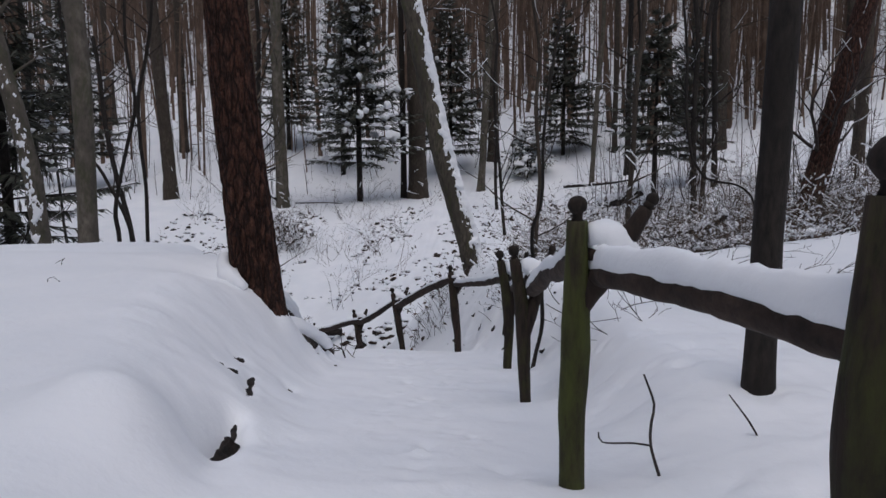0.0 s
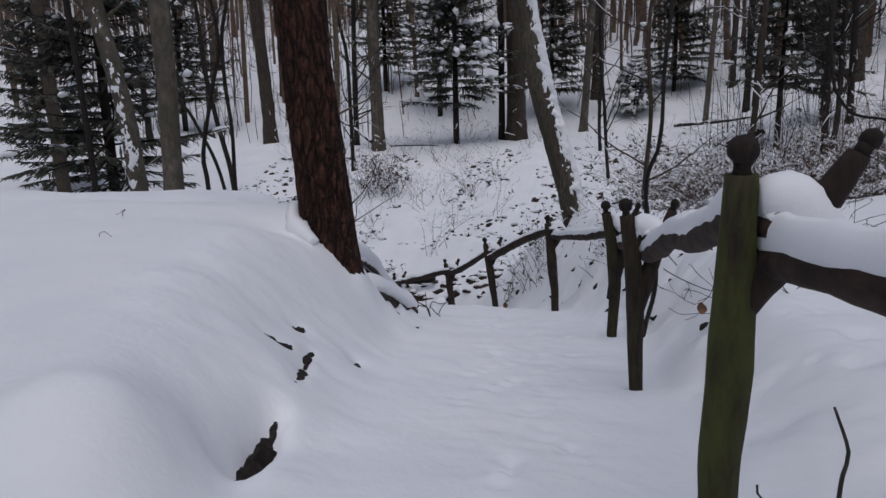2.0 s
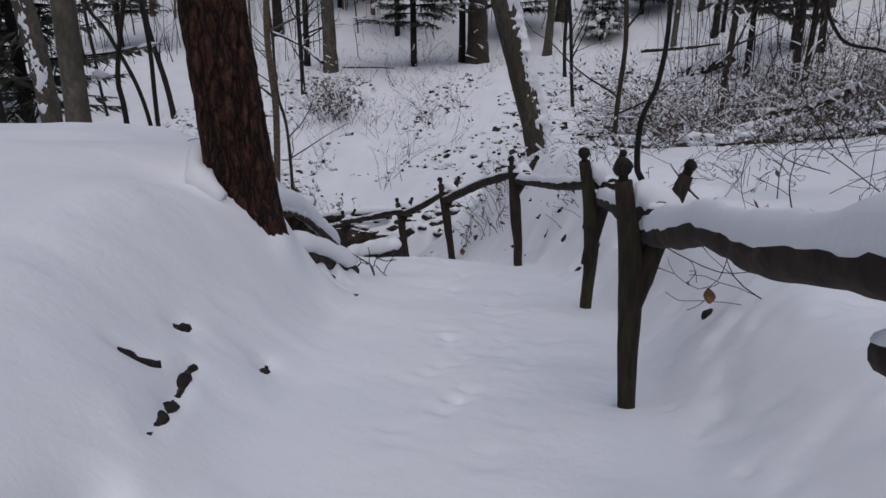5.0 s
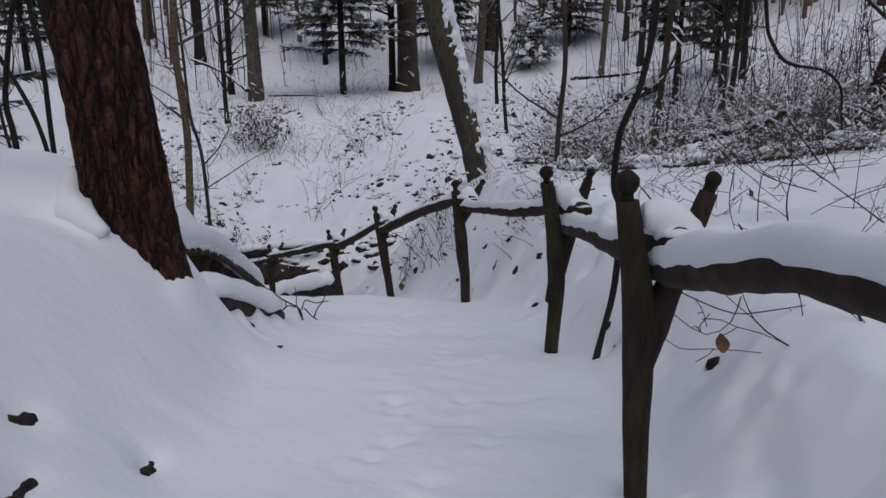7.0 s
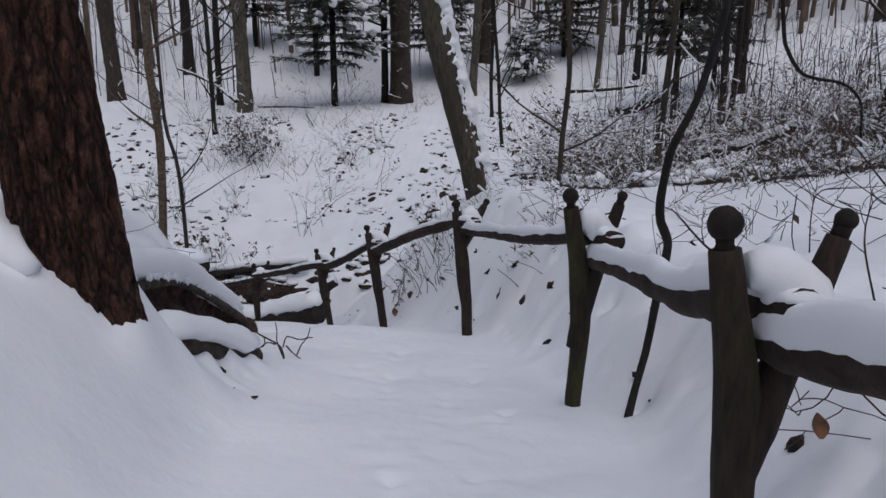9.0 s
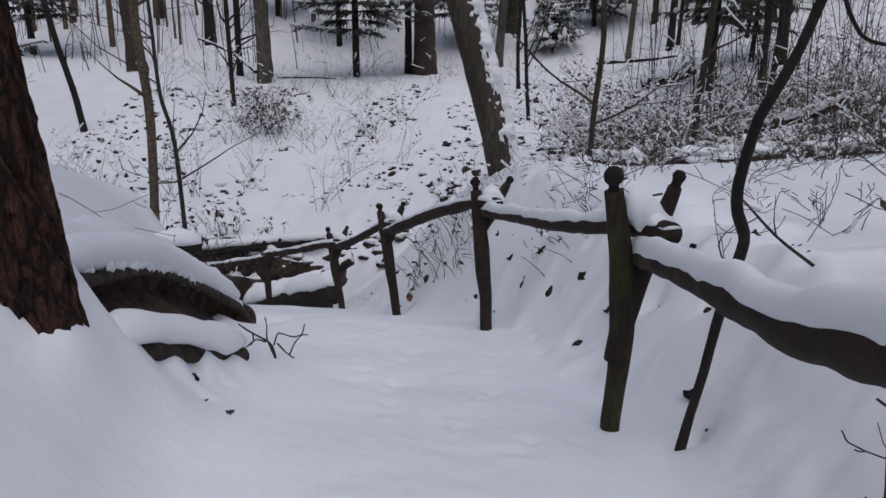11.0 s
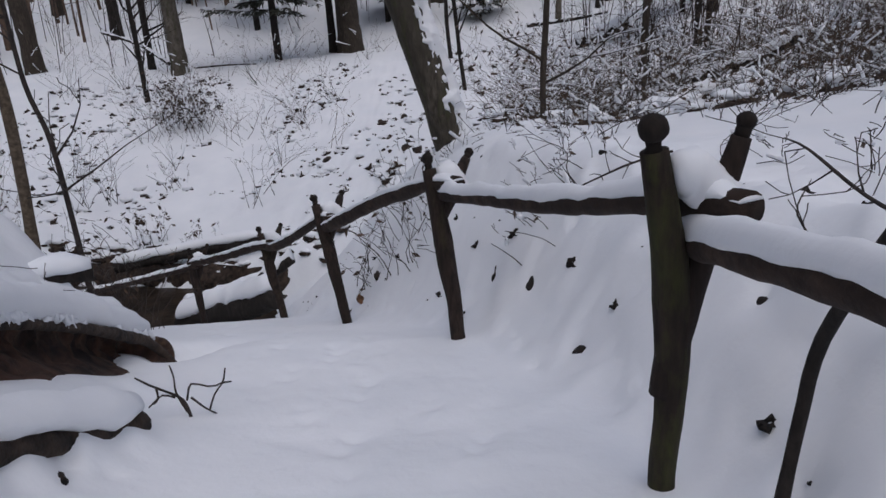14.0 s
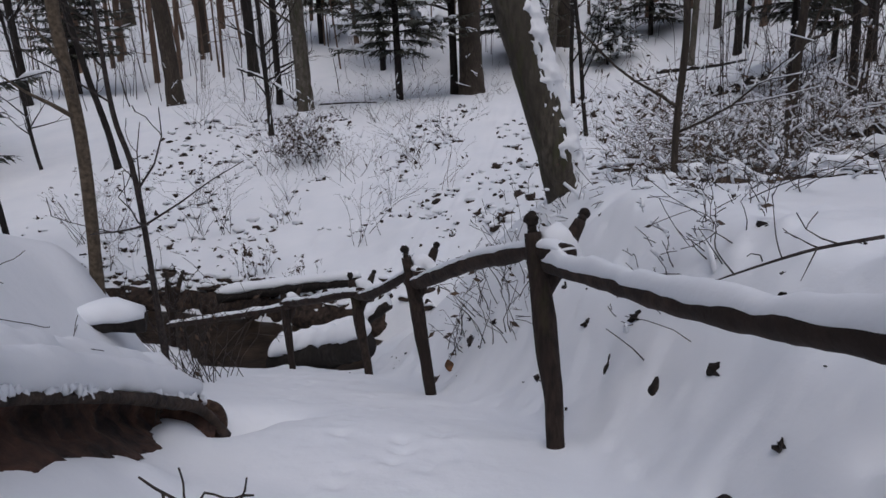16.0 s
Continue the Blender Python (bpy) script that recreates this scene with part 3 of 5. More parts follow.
for i, row in enumerate(RAILS):
    build_rail(i, *row)

# ---- trees ----
def limb_lines(rng, start, way, length, r, depth, out):
    """A crooked limb with its side shoots, as lists of points and radii."""
    pts, p, d = [Vector(start)], Vector(start), Vector(way).normalized()
    n = max(3, int(length / 0.35))
    for i in range(n):
        d = (d + Vector((rng.gauss(0, 0.16), rng.gauss(0, 0.16), rng.gauss(0.05, 0.12)))).normalized()
        p = p + d * (length / n)
        pts.append(p)
        if depth > 0 and i > 0 and rng.random() < 0.75:
            side = (d + Vector((rng.gauss(0, 0.8), rng.gauss(0, 0.8), rng.gauss(0.15, 0.5)))).normalized()
            limb_lines(rng, p, side, length * rng.uniform(0.3, 0.6) * (1 - 0.5 * i / n), r * 0.5 * (1 - 0.6 * i / n), depth - 1, out)
    out.append((pts, [r * (1 - 0.8 * i / n) for i in range(n + 1)]))


def bare_tree(name, knots, radii, bark, label, seed=0, limbs=6, limb_from=0.35, limb_len=2.0, sides=14, rough=0.08, depth=2, snowy=0.0, category="tree", group="", flare=1.35):
    """A leafless tree whose trunk runs through the knots (in the world), with crooked limbs and snow on them."""
    rng = random.Random(seed)
    base = Vector(knots[0])
    root = thing(name, base, label, category, group)
    loc = [Vector(k) - base for k in knots]
    loc = [loc[0] - (loc[1] - loc[0]).normalized() * 0.4] + loc
    pts = curve_points(loc, max(0.1, loc[-1].length / 60))
    rad = lerp_list(radii, len(pts))
    for i, p in enumerate(pts):
        h = max(0.0, p.z)
        rad[i] *= 1 + (flare - 1) * math.exp(-h / (2.2 * radii[0]))
    link("trunk", Soup().tube(pts, rad, sides, rough, seed=seed).mesh("trunk"), bark, root)
    lines = []
    wood = bark if bark is not PINE_BARK else TWIG
    for k in range(limbs):
        u = rng.uniform(limb_from, 0.97)
        i = int(u * (len(pts) - 1))
        a = rng.uniform(0, 6.283)
        way = Vector((math.cos(a), math.sin(a), rng.uniform(0.2, 1.1)))
        limb_lines(rng, pts[i], way, limb_len * rng.uniform(0.5, 1.2), min(rad[i] * 0.45, 0.03 + limb_len * 0.008), depth, lines)
        p, r = lines.pop()
        link("limb", Soup().tube(p, [max(v, 0.0035) for v in r], 6, cap=False).mesh("limb"), wood, root)
    if lines:
        s, w = Soup(), Soup()
        for p, r in lines:
            s.tube(p, [max(v, 0.0035) for v in r], 5, cap=False)
            if snowy and rng.random() < snowy:
                w.tube([q + Vector((0, 0, rr * 0.9 + 0.006)) for q, rr in zip(p, r)], [max(rr * 0.9, 0.008) * rng.uniform(0.7, 1.2) for rr in r], 5)
        tagged(link("twig_spray", s.mesh("twig_spray"), wood, root), kind="stuff")
        if w.v:
            tagged(link("snow", w.mesh("snow"), SNOW, root, "snow lying on the twigs"), kind="stuff")
    return root


def upright(x, y, h, lean=(0, 0), bend=0.0, seed=0, dz=0.0):
    """Knots of a nearly upright trunk from the ground up."""
    z = ground_z(x, y) - dz
    rng = random.Random(seed)
    out = []
    for u in (0, 0.15, 0.35, 0.6, 0.8, 1.0):
        out.append((x + lean[0] * u * h + bend * rng.uniform(-1, 1) * u, y + lean[1] * u * h + bend * rng.uniform(-1, 1) * u, z + u * h))
    return out


def spruce(at, h, r, clear, seed, label, snow=0.5, name="spruce_tree", dense=1.0):
    """A spruce: straight trunk, whorls of drooping boughs with needle sprays, snow in clumps."""
    rng = random.Random(seed)
    root = thing(name, at, label, "spruce")
    link("trunk", Soup().tube([(0, 0, -0.5), (0, 0, h * 0.3), (0.03, 0, h * 0.7), (0, 0, h)], [h * 0.012 + 0.02, h * 0.01 + 0.015, h * 0.006, 0.01], 9, 0.1).mesh("trunk"), DARK_BARK, root)
    wood, green, white = Soup(), Soup(), Soup()
    z = clear
    while z < h - 0.15:
        u = (z - clear) / (h - clear)
        reach = r * 1.25 * (1 - u) ** 0.85 * (0.7 + 0.3 * min(1, u * 8)) + 0.15
        for k in range(rng.randint(5, 7)):
            a = rng.uniform(0, 6.283)
            ln = reach * rng.uniform(0.55, 1.1)
            droop = rng.uniform(0.2, 0.5) * (1 - u) - 0.15 * u
            pts = []
            for i in range(7):
                q = i / 6
                d = ln * q
                pts.append(Vector((math.cos(a) * d, math.sin(a) * d, z + ln * (0.12 * q - droop * q * q + 0.18 * q ** 3))))
            wood.tube(pts, [0.012 + 0.008 * ln * (1 - i / 6) for i in range(7)], 4, cap=False)
            n = int((7 + ln * 11) * dense)
            for i in range(n):
                q = 0.12 + 0.88 * (i + rng.random()) / n
                j = min(5, int(q * 6))
                p = pts[j].lerp(pts[j + 1], q * 6 - j)
                for sgn in (-1, 1):
                    b = a + sgn * rng.uniform(0.5, 1.2)
                    sl = (0.22 + 0.40 * (1 - q)) * min(1, ln) * rng.uniform(0.7, 1.3)
                    e = p + Vector((math.cos(b) * sl, math.sin(b) * sl, -sl * rng.uniform(0.0, 0.75)))
                    wv = Vector((-math.sin(b), math.cos(b), rng.uniform(-0.8, 0.8))) * rng.uniform(0.025, 0.05)
                    m = p.lerp(e, 0.45)
                    k0 = len(green.v)
                    green.v += [tuple(p), tuple(m + wv), tuple(e), tuple(m - wv)]
                    green.f.append((k0, k0 + 1, k0 + 2, k0 + 3))
            for i in range(4):
                if rng.random() < snow * 0.7:
                    j = rng.randint(2, 5)
                    p, e = pts[j], pts[j].lerp(pts[j + 1], rng.uniform(0.5, 1.0))
                    sz = (0.03 + 0.07 * rng.random() ** 2) * min(1.3, ln) * (1.5 if snow > 0.7 else 1.0)
                    side = Vector((-math.sin(a), math.cos(a), 0)) * rng.uniform(-0.3, 0.3) * ln * 0.4
                    line = [p + side + (e - p) * q + Vector((rng.uniform(-0.03, 0.03), rng.uniform(-0.03, 0.03), 0.02 - 0.1 * abs(side.length))) for q in (0, 0.3, 0.6, 1.0)]
                    white.tube(line, [sz * g for g in (0.4, rng.uniform(0.7, 1.3), rng.uniform(0.6, 1.4), 0.3)], 6, 0.6, seed=rng.random() * 9)
        z += rng.uniform(0.26, 0.42) * (1 if h > 4 else 0.6)
    tagged(link("bough_tangle", wood.mesh("bough_tangle"), DARK_BARK, root), kind="stuff")
    tagged(link("needles", green.mesh("needles"), NEEDLES, root, smooth=False), kind="stuff")
    if white.v:
        tagged(link("snow", white.mesh("snow"), SNOW, root, "clumps of snow on the boughs"), kind="stuff")
    return root


def standing(x, y, dz=0.05):
    return Vector((x, y, ground_z(x, y) - dz))


def shrub(x, y, h, reach, stems, seed, label, leaves=0, snowy=0.3, mat=None, thick=0.008, name="shrub", arch=0.5, group="", split=True):
    """A thicket of thin arching stems with a few dead leaves and snow."""
    rng = random.Random(seed)
    root = thing(name, standing(x, y), label, "shrub", group)
    wood, leaf, white = Soup(), Soup(), Soup()
    for k in range(stems):
        a = rng.uniform(0, 6.283)
        st = Vector((rng.gauss(0, reach * 0.25), rng.gauss(0, reach * 0.25), 0))
        st.z = ground_z(x + st.x, y + st.y) - root.location.z - 0.05
        lines = []
        ln = h * rng.uniform(0.5, 1.15)
        tilt = arch * rng.uniform(0.3, 1.5)
        way = Vector((math.cos(a) * tilt, math.sin(a) * tilt, 1))
        limb_lines(rng, st, way, ln, thick * rng.uniform(0.6, 1.2), 2, lines)
        for k, (p, r) in enumerate(lines):
            # the stems bow over under their own weight
            q = [Vector((v.x + arch * 0.35 * (v - p[0]).x, v.y + arch * 0.35 * (v - p[0]).y, v.z - arch * 0.3 * ((v - p[0]).length ** 2) / max(h, 0.3))) for v in p]
            if split and k == len(lines) - 1:
                link("stem", Soup().tube(q, [max(v, 0.0028) for v in r], 5, cap=False).mesh("stem"), mat or TWIG, root)
            else:
                wood.tube(q, [max(v, 0.0028) for v in r], 4, cap=False)
            if rng.random() < snowy:
                i0 = rng.randrange(0, len(q) - 1)
                seg = q[i0:i0 + 3]
                if len(seg) > 1:
                    white.tube([v + Vector((0, 0, 0.012)) for v in seg], [rng.uniform(0.008, 0.02) for _ in seg], 5)
            for v in q[1:]:
                if rng.random() < leaves:
                    s = rng.uniform(0.02, 0.05) * (1.5 if y > 18 else 1)
                    d = Vector((rng.uniform(-1, 1), rng.uniform(-1, 1), rng.uniform(-1.2, 0.2))).normalized() * s
                    w = d.orthogonal().normalized() * s * 0.45
                    k0 = len(leaf.v)
                    leaf.v += [tuple(v), tuple(v + d + w), tuple(v + d * 2.1), tuple(v + d - w)]
                    leaf.f.append((k0, k0 + 1, k0 + 2, k0 + 3))
    tagged(link("stem_tangle", wood.mesh("stem_tangle"), mat or TWIG, root), kind="stuff")
    if leaf.v:
        tagged(link("leaves", leaf.mesh("leaves"), DARK_LEAF, root, "withered brown leaves", False), kind="stuff")
    if white.v:
        tagged(link("snow", white.mesh("snow"), SNOW, root, "snow caught on the stems"), kind="stuff")
    return root


# ---- the trees that stand near the path ----
def plated_pine():
    """The pine at the bend: long plates of bark between deep cracks."""
    knots = [(-2.71, 7.2, -0.7), (-2.71, 7.2, -0.3), (-2.735, 7.2, 0.4), (-2.785, 7.2, 1.0), (-2.885, 7.22, 2.2), (-3.01, 7.25, 4.2)]
    base = Vector(knots[1])
    root = thing("pine_tree", base, "tall pine trunk with deeply cracked reddish-brown bark", "tree")
    pts = curve_points([Vector(k) - base for k in knots], 0.028)
    sides = 120
    s = Soup()
    for p in pts:
        r = 0.262 - 0.011 * p.z + 0.07 * math.exp(-max(0, p.z + 0.1) / 0.3)
        for k in range(sides):
            a = 2 * math.pi * k / sides
            w = Vector((math.cos(a), math.sin(a), 0))
            buttress = 0.05 * math.exp(-max(0, p.z) / 0.35) * math.cos(3 * a + 0.8) + 0.02 * math.exp(-max(0, p.z) / 0.4) * max(0.0, math.cos(a + 0.5))
            q = Vector((w.x * 2.6 + 0.3 * noise.noise(Vector((a * 2, p.z * 3, 1))), w.y * 2.6, p.z * 2.3 + 2.0 * noise.noise(w * 2)))
            d = noise.voronoi(q)[0]
            crack = min(1.0, (d[1] - d[0]) / 0.22)
            plate = 0.034 * (crack ** 0.6 - 1) + 0.009 * noise.noise(Vector((w.x * 14, w.y * 14, p.z * 9))) + 0.006 * noise.noise(Vector((w.x * 30, w.y * 30, p.z * 30)))
            s.v.append(tuple(p + w * (r + buttress + plate)))
    n = len(pts)
    for i in range(n - 1):
        for k in range(sides):
            a, b = i * sides + k, i * sides + (k + 1) % sides
            s.f.append((a, b, b + sides, a + sides))
    link("trunk", s.mesh("trunk"), PINE_BARK, root)
    up = curve_points([Vector(k) - base for k in ((-3.005, 7.25, 4.1), (-3.2, 7.3, 7), (-3.6, 7.5, 14))], 0.3)
    link("upper_trunk", Soup().tube(up, lerp_list([0.215, 0.18, 0.1], len(up)), 24, 0.1).mesh("upper_trunk"), PINE_BARK, root)
    ring = []
    for k in range(15):
        a = 2.5 + 2.2 * k / 14
        c = Vector((math.cos(a), math.sin(a), 0)) * 0.34
        c.z = ground_z(base.x + c.x, base.y + c.y) - base.z + 0.02
        ring.append(c)
    s = Soup().tube(ring, [0.09 * (0.5 + 0.5 * ease(min(k, 14 - k) / 3)) * (1 + 0.5 * noise.noise(p * 6)) for k, p in enumerate(ring)], 14, 0.4, seed=3)
    link("snow", s.mesh("snow"), SNOW, root, "snow heaped against the foot")


plated_pine()
bare_tree("beech_tree", [(-7.19, 11.2, -0.5), (-7.18, 11.2, 0.1), (-7.12, 11.2, 1.87), (-7.11, 11.2, 3.26), (-7.17, 11.2, 4.17), (-7.5, 11.3, 8), (-7.8, 11.3, 15)], [0.165, 0.16, 0.15, 0.13, 0.1], BEECH_BARK, "smooth grey-green beech trunk behind the snowbank", 2, 10, 0.3, 3, snowy=0.3, flare=1.1)
bare_tree("slim_oak_tree", [(1.45, 4.06, 0.1), (1.465, 4.06, 1.0), (1.50, 4.06, 2.3), (1.6, 4.1, 6), (1.7, 4.1, 12)], [0.088, 0.082, 0.08, 0.07, 0.05], DARK_BARK, "slender almost black trunk beside the fence", 3, 8, 0.5, 2, flare=1.1)
lean_tree = bare_tree("leaning_tree", [(-0.45, 13.9, -1.6), (-0.68, 13.9, -0.75), (-0.86, 13.9, -0.04), (-1.0, 13.9, 0.46), (-1.27, 13.9, 1.4), (-1.5, 13.9, 2.42), (-1.78, 13.9, 3.86), (-2.1, 13.9, 5.6), (-2.3, 14, 9)], [0.22, 0.20, 0.195, 0.185, 0.175, 0.16, 0.13, 0.09], LEAN_BARK, "leaning mossy trunk with snow plastered along one side", 6, 8, 0.55, 2.5, 18, 0.1, snowy=0.4)


def plaster_snow(tree, line, radii, seed, way=-0.1, wide=0.85, thick=0.05, cover=1.05):
    """Snow clinging in ragged patches to the weather side of a trunk."""
    pts = [p - tree.location for p in curve_points(line, 0.026)]
    rad = lerp_list(radii, len(pts))
    s, m = Soup(), 44
    for i, p in enumerate(pts):
        end = ease(min(i, len(pts) - 1 - i) / 10)
        for k in range(m):
            a = 2 * math.pi * k / m
            w = Vector((math.cos(a), math.sin(a), 0.12))
            q = p * 1.0 + w * 0.3
            off = abs((a - way + math.pi) % (2 * math.pi) - math.pi) / wide
            grow = cover - off + 0.75 * noise.noise(q * 3.2 + Vector((seed, 0, 0))) + 0.7 * noise.noise(q * 9 + Vector((0, seed, 0))) + 0.5 * noise.noise(q * 19)
            d = thick * (1.3 * min(1.0, max(-0.6, grow * 1.6)) + 0.5 * noise.noise(q * 15)) * end - 0.035 * (1 - end)
            s.v.append(tuple(p + w * (rad[i] + d)))
    for i in range(len(pts) - 1):
        for k in range(m):
            a, b = i * m + k, i * m + (k + 1) % m
            s.f.append((a, b, b + m, a + m))
    link("snow", s.mesh("snow"), SNOW, tree, "snow plastered on the leaning side")


plaster_snow(lean_tree, [(-0.6, 13.9, -1.0), (-0.68, 13.9, -0.75), (-0.86, 13.9, -0.04), (-1.0, 13.9, 0.46), (-1.27, 13.9, 1.4), (-1.5, 13.9, 2.42), (-1.78, 13.9, 3.86), (-2.1, 13.9, 5.6)], [0.2, 0.2, 0.19, 0.185, 0.175, 0.16, 0.14, 0.12], 8)
bare_tree("crooked_sapling", [(0.27, 7.56, -0.85), (0.31, 7.6, -0.66), (0.36, 7.65, -0.47), (0.38, 7.65, -0.31), (0.37, 7.55, -0.12), (0.34, 7.3, 0.21), (0.31, 7.2, 0.32), (0.26, 7.15, 0.41), (0.25, 7.15, 0.5), (0.24, 7.08, 0.6), (0.24, 7.0, 0.76), (0.26, 6.92, 0.87), (0.31, 6.92, 0.99), (0.325, 6.85, 1.13), (0.33, 6.78, 1.25), (0.325, 6.7, 1.34), (0.33, 6.7, 1.7), (0.40, 6.75, 2.3), (0.6, 7.0, 3.4)], [0.023, 0.023, 0.023, 0.02, 0.018, 0.016, 0.015, 0.013, 0.01], DARK_BARK, "crooked dark sapling growing behind the fence", 7, 4, 0.75, 0.9, 10, 0.15, flare=1.1)
bare_tree("hazel_sapling", [(-4.18, 11.1, -0.7), (-4.14, 11.1, -0.24), (-4.11, 11.1, 0.34), (-4.14, 11.1, 0.92), (-4.15, 11.1, 1.3), (-4.1, 11.1, 2.4), (-4.2, 11.2, 4.5)], [0.046, 0.044, 0.042, 0.04, 0.03], PALE_TWIG, "slim pale-brown sapling beside the creek bank", 8, 9, 0.25, 0.9, 10, 0.06, flare=1.1)
bare_tree("forked_sapling", [(-4.33, 12.0, -1.5), (-4.35, 12.0, -0.13), (-4.46, 12.0, 0.45), (-4.48, 12.0, 1.35), (-4.6, 12.1, 2.6)], [0.03, 0.026, 0.022, 0.018, 0.012], TWIG, "thin dark sapling with a forked stem", 9, 14, 0.25, 1.2, 8, 0.05, flare=1.1)
bare_tree("dark_sapling", [(-7.15, 13.1, -2.6), (-7.15, 13.1, -0.14), (-7.12, 13.1, 1.04), (-7.18, 13.1, 1.92), (-7.16, 13.1, 2.79), (-6.96, 13.1, 3.53), (-6.78, 13.1, 4.58), (-6.7, 13.1, 7)], [0.04, 0.04, 0.038, 0.036, 0.034, 0.03, 0.02], DARK_BARK, "dark bent sapling behind the snowbank", 10, 8, 0.4, 1.3, 8, 0.06)
bare_tree("dark_sapling", [(-7.8, 13.1, -2.6), (-7.74, 13.1, -0.14), (-7.78, 13.1, 0.6), (-7.46, 13.1, 1.82), (-7.26, 13.1, 2.47), (-7.19, 13.0, 2.9), (-7.3, 13.0, 4.0), (-7.1, 13.0, 6.5)], [0.055, 0.05, 0.045, 0.036, 0.032, 0.03, 0.02], DARK_BARK, "dark sapling leaning behind the snowbank", 11, 8, 0.4, 1.3, 8, 0.06)
bare_tree("dark_sapling", [(-8.2, 14.7, -3.1), (-8.3, 14.6, -0.26), (-8.9, 14.6, 1.25), (-9.3, 14.6, 1.9), (-9.6, 14.6, 4), (-9.7, 14.6, 7)], [0.04, 0.04, 0.035, 0.03, 0.02], DARK_BARK, "dark sapling leaning behind the snowbank", 12, 8, 0.4, 1.3, 8, 0.06)
pale_tree = bare_tree("beech_tree", [(-10.7, 15.0, -2.0), (-10.76, 15.0, -0.44), (-10.84, 15.0, 1.0), (-11.02, 15.0, 2.15), (-11.6, 15.0, 5), (-12.5, 15, 11)], [0.2, 0.2, 0.19, 0.17, 0.12], BEECH_BARK, "slanting snow-blotched trunk behind the snowbank", 14, 8, 0.4, 2.2, 12, 0.1, snowy=0.4, flare=1.1)
plaster_snow(pale_tree, [(-10.76, 15.0, -0.44), (-10.84, 15.0, 1.0), (-11.02, 15.0, 2.15), (-11.4, 15.0, 4.0)], [0.2, 0.19, 0.17, 0.15], 21, -1.3, 1.4, 0.03, 0.25)
bare_tree("bent_sapling", [(5.25, 15.3, 0.2), (5.1, 15.15, 0.66), (4.75, 15.0, 0.93), (4.32, 15.0, 1.01), (4.12, 15.0, 1.08), (3.99, 15.0, 1.21), (3.84, 15.0, 1.45), (3.77, 15.0, 1.68), (3.66, 15.0, 2.5), (3.64, 15.0, 3.6), (3.5, 15.0, 5.0)], [0.016, 0.022, 0.03, 0.03, 0.028, 0.022], DARK_BARK, "dark sapling bent into a hook near its foot", 13, 4, 0.5, 0.7, 8, 0.06, flare=1.0)

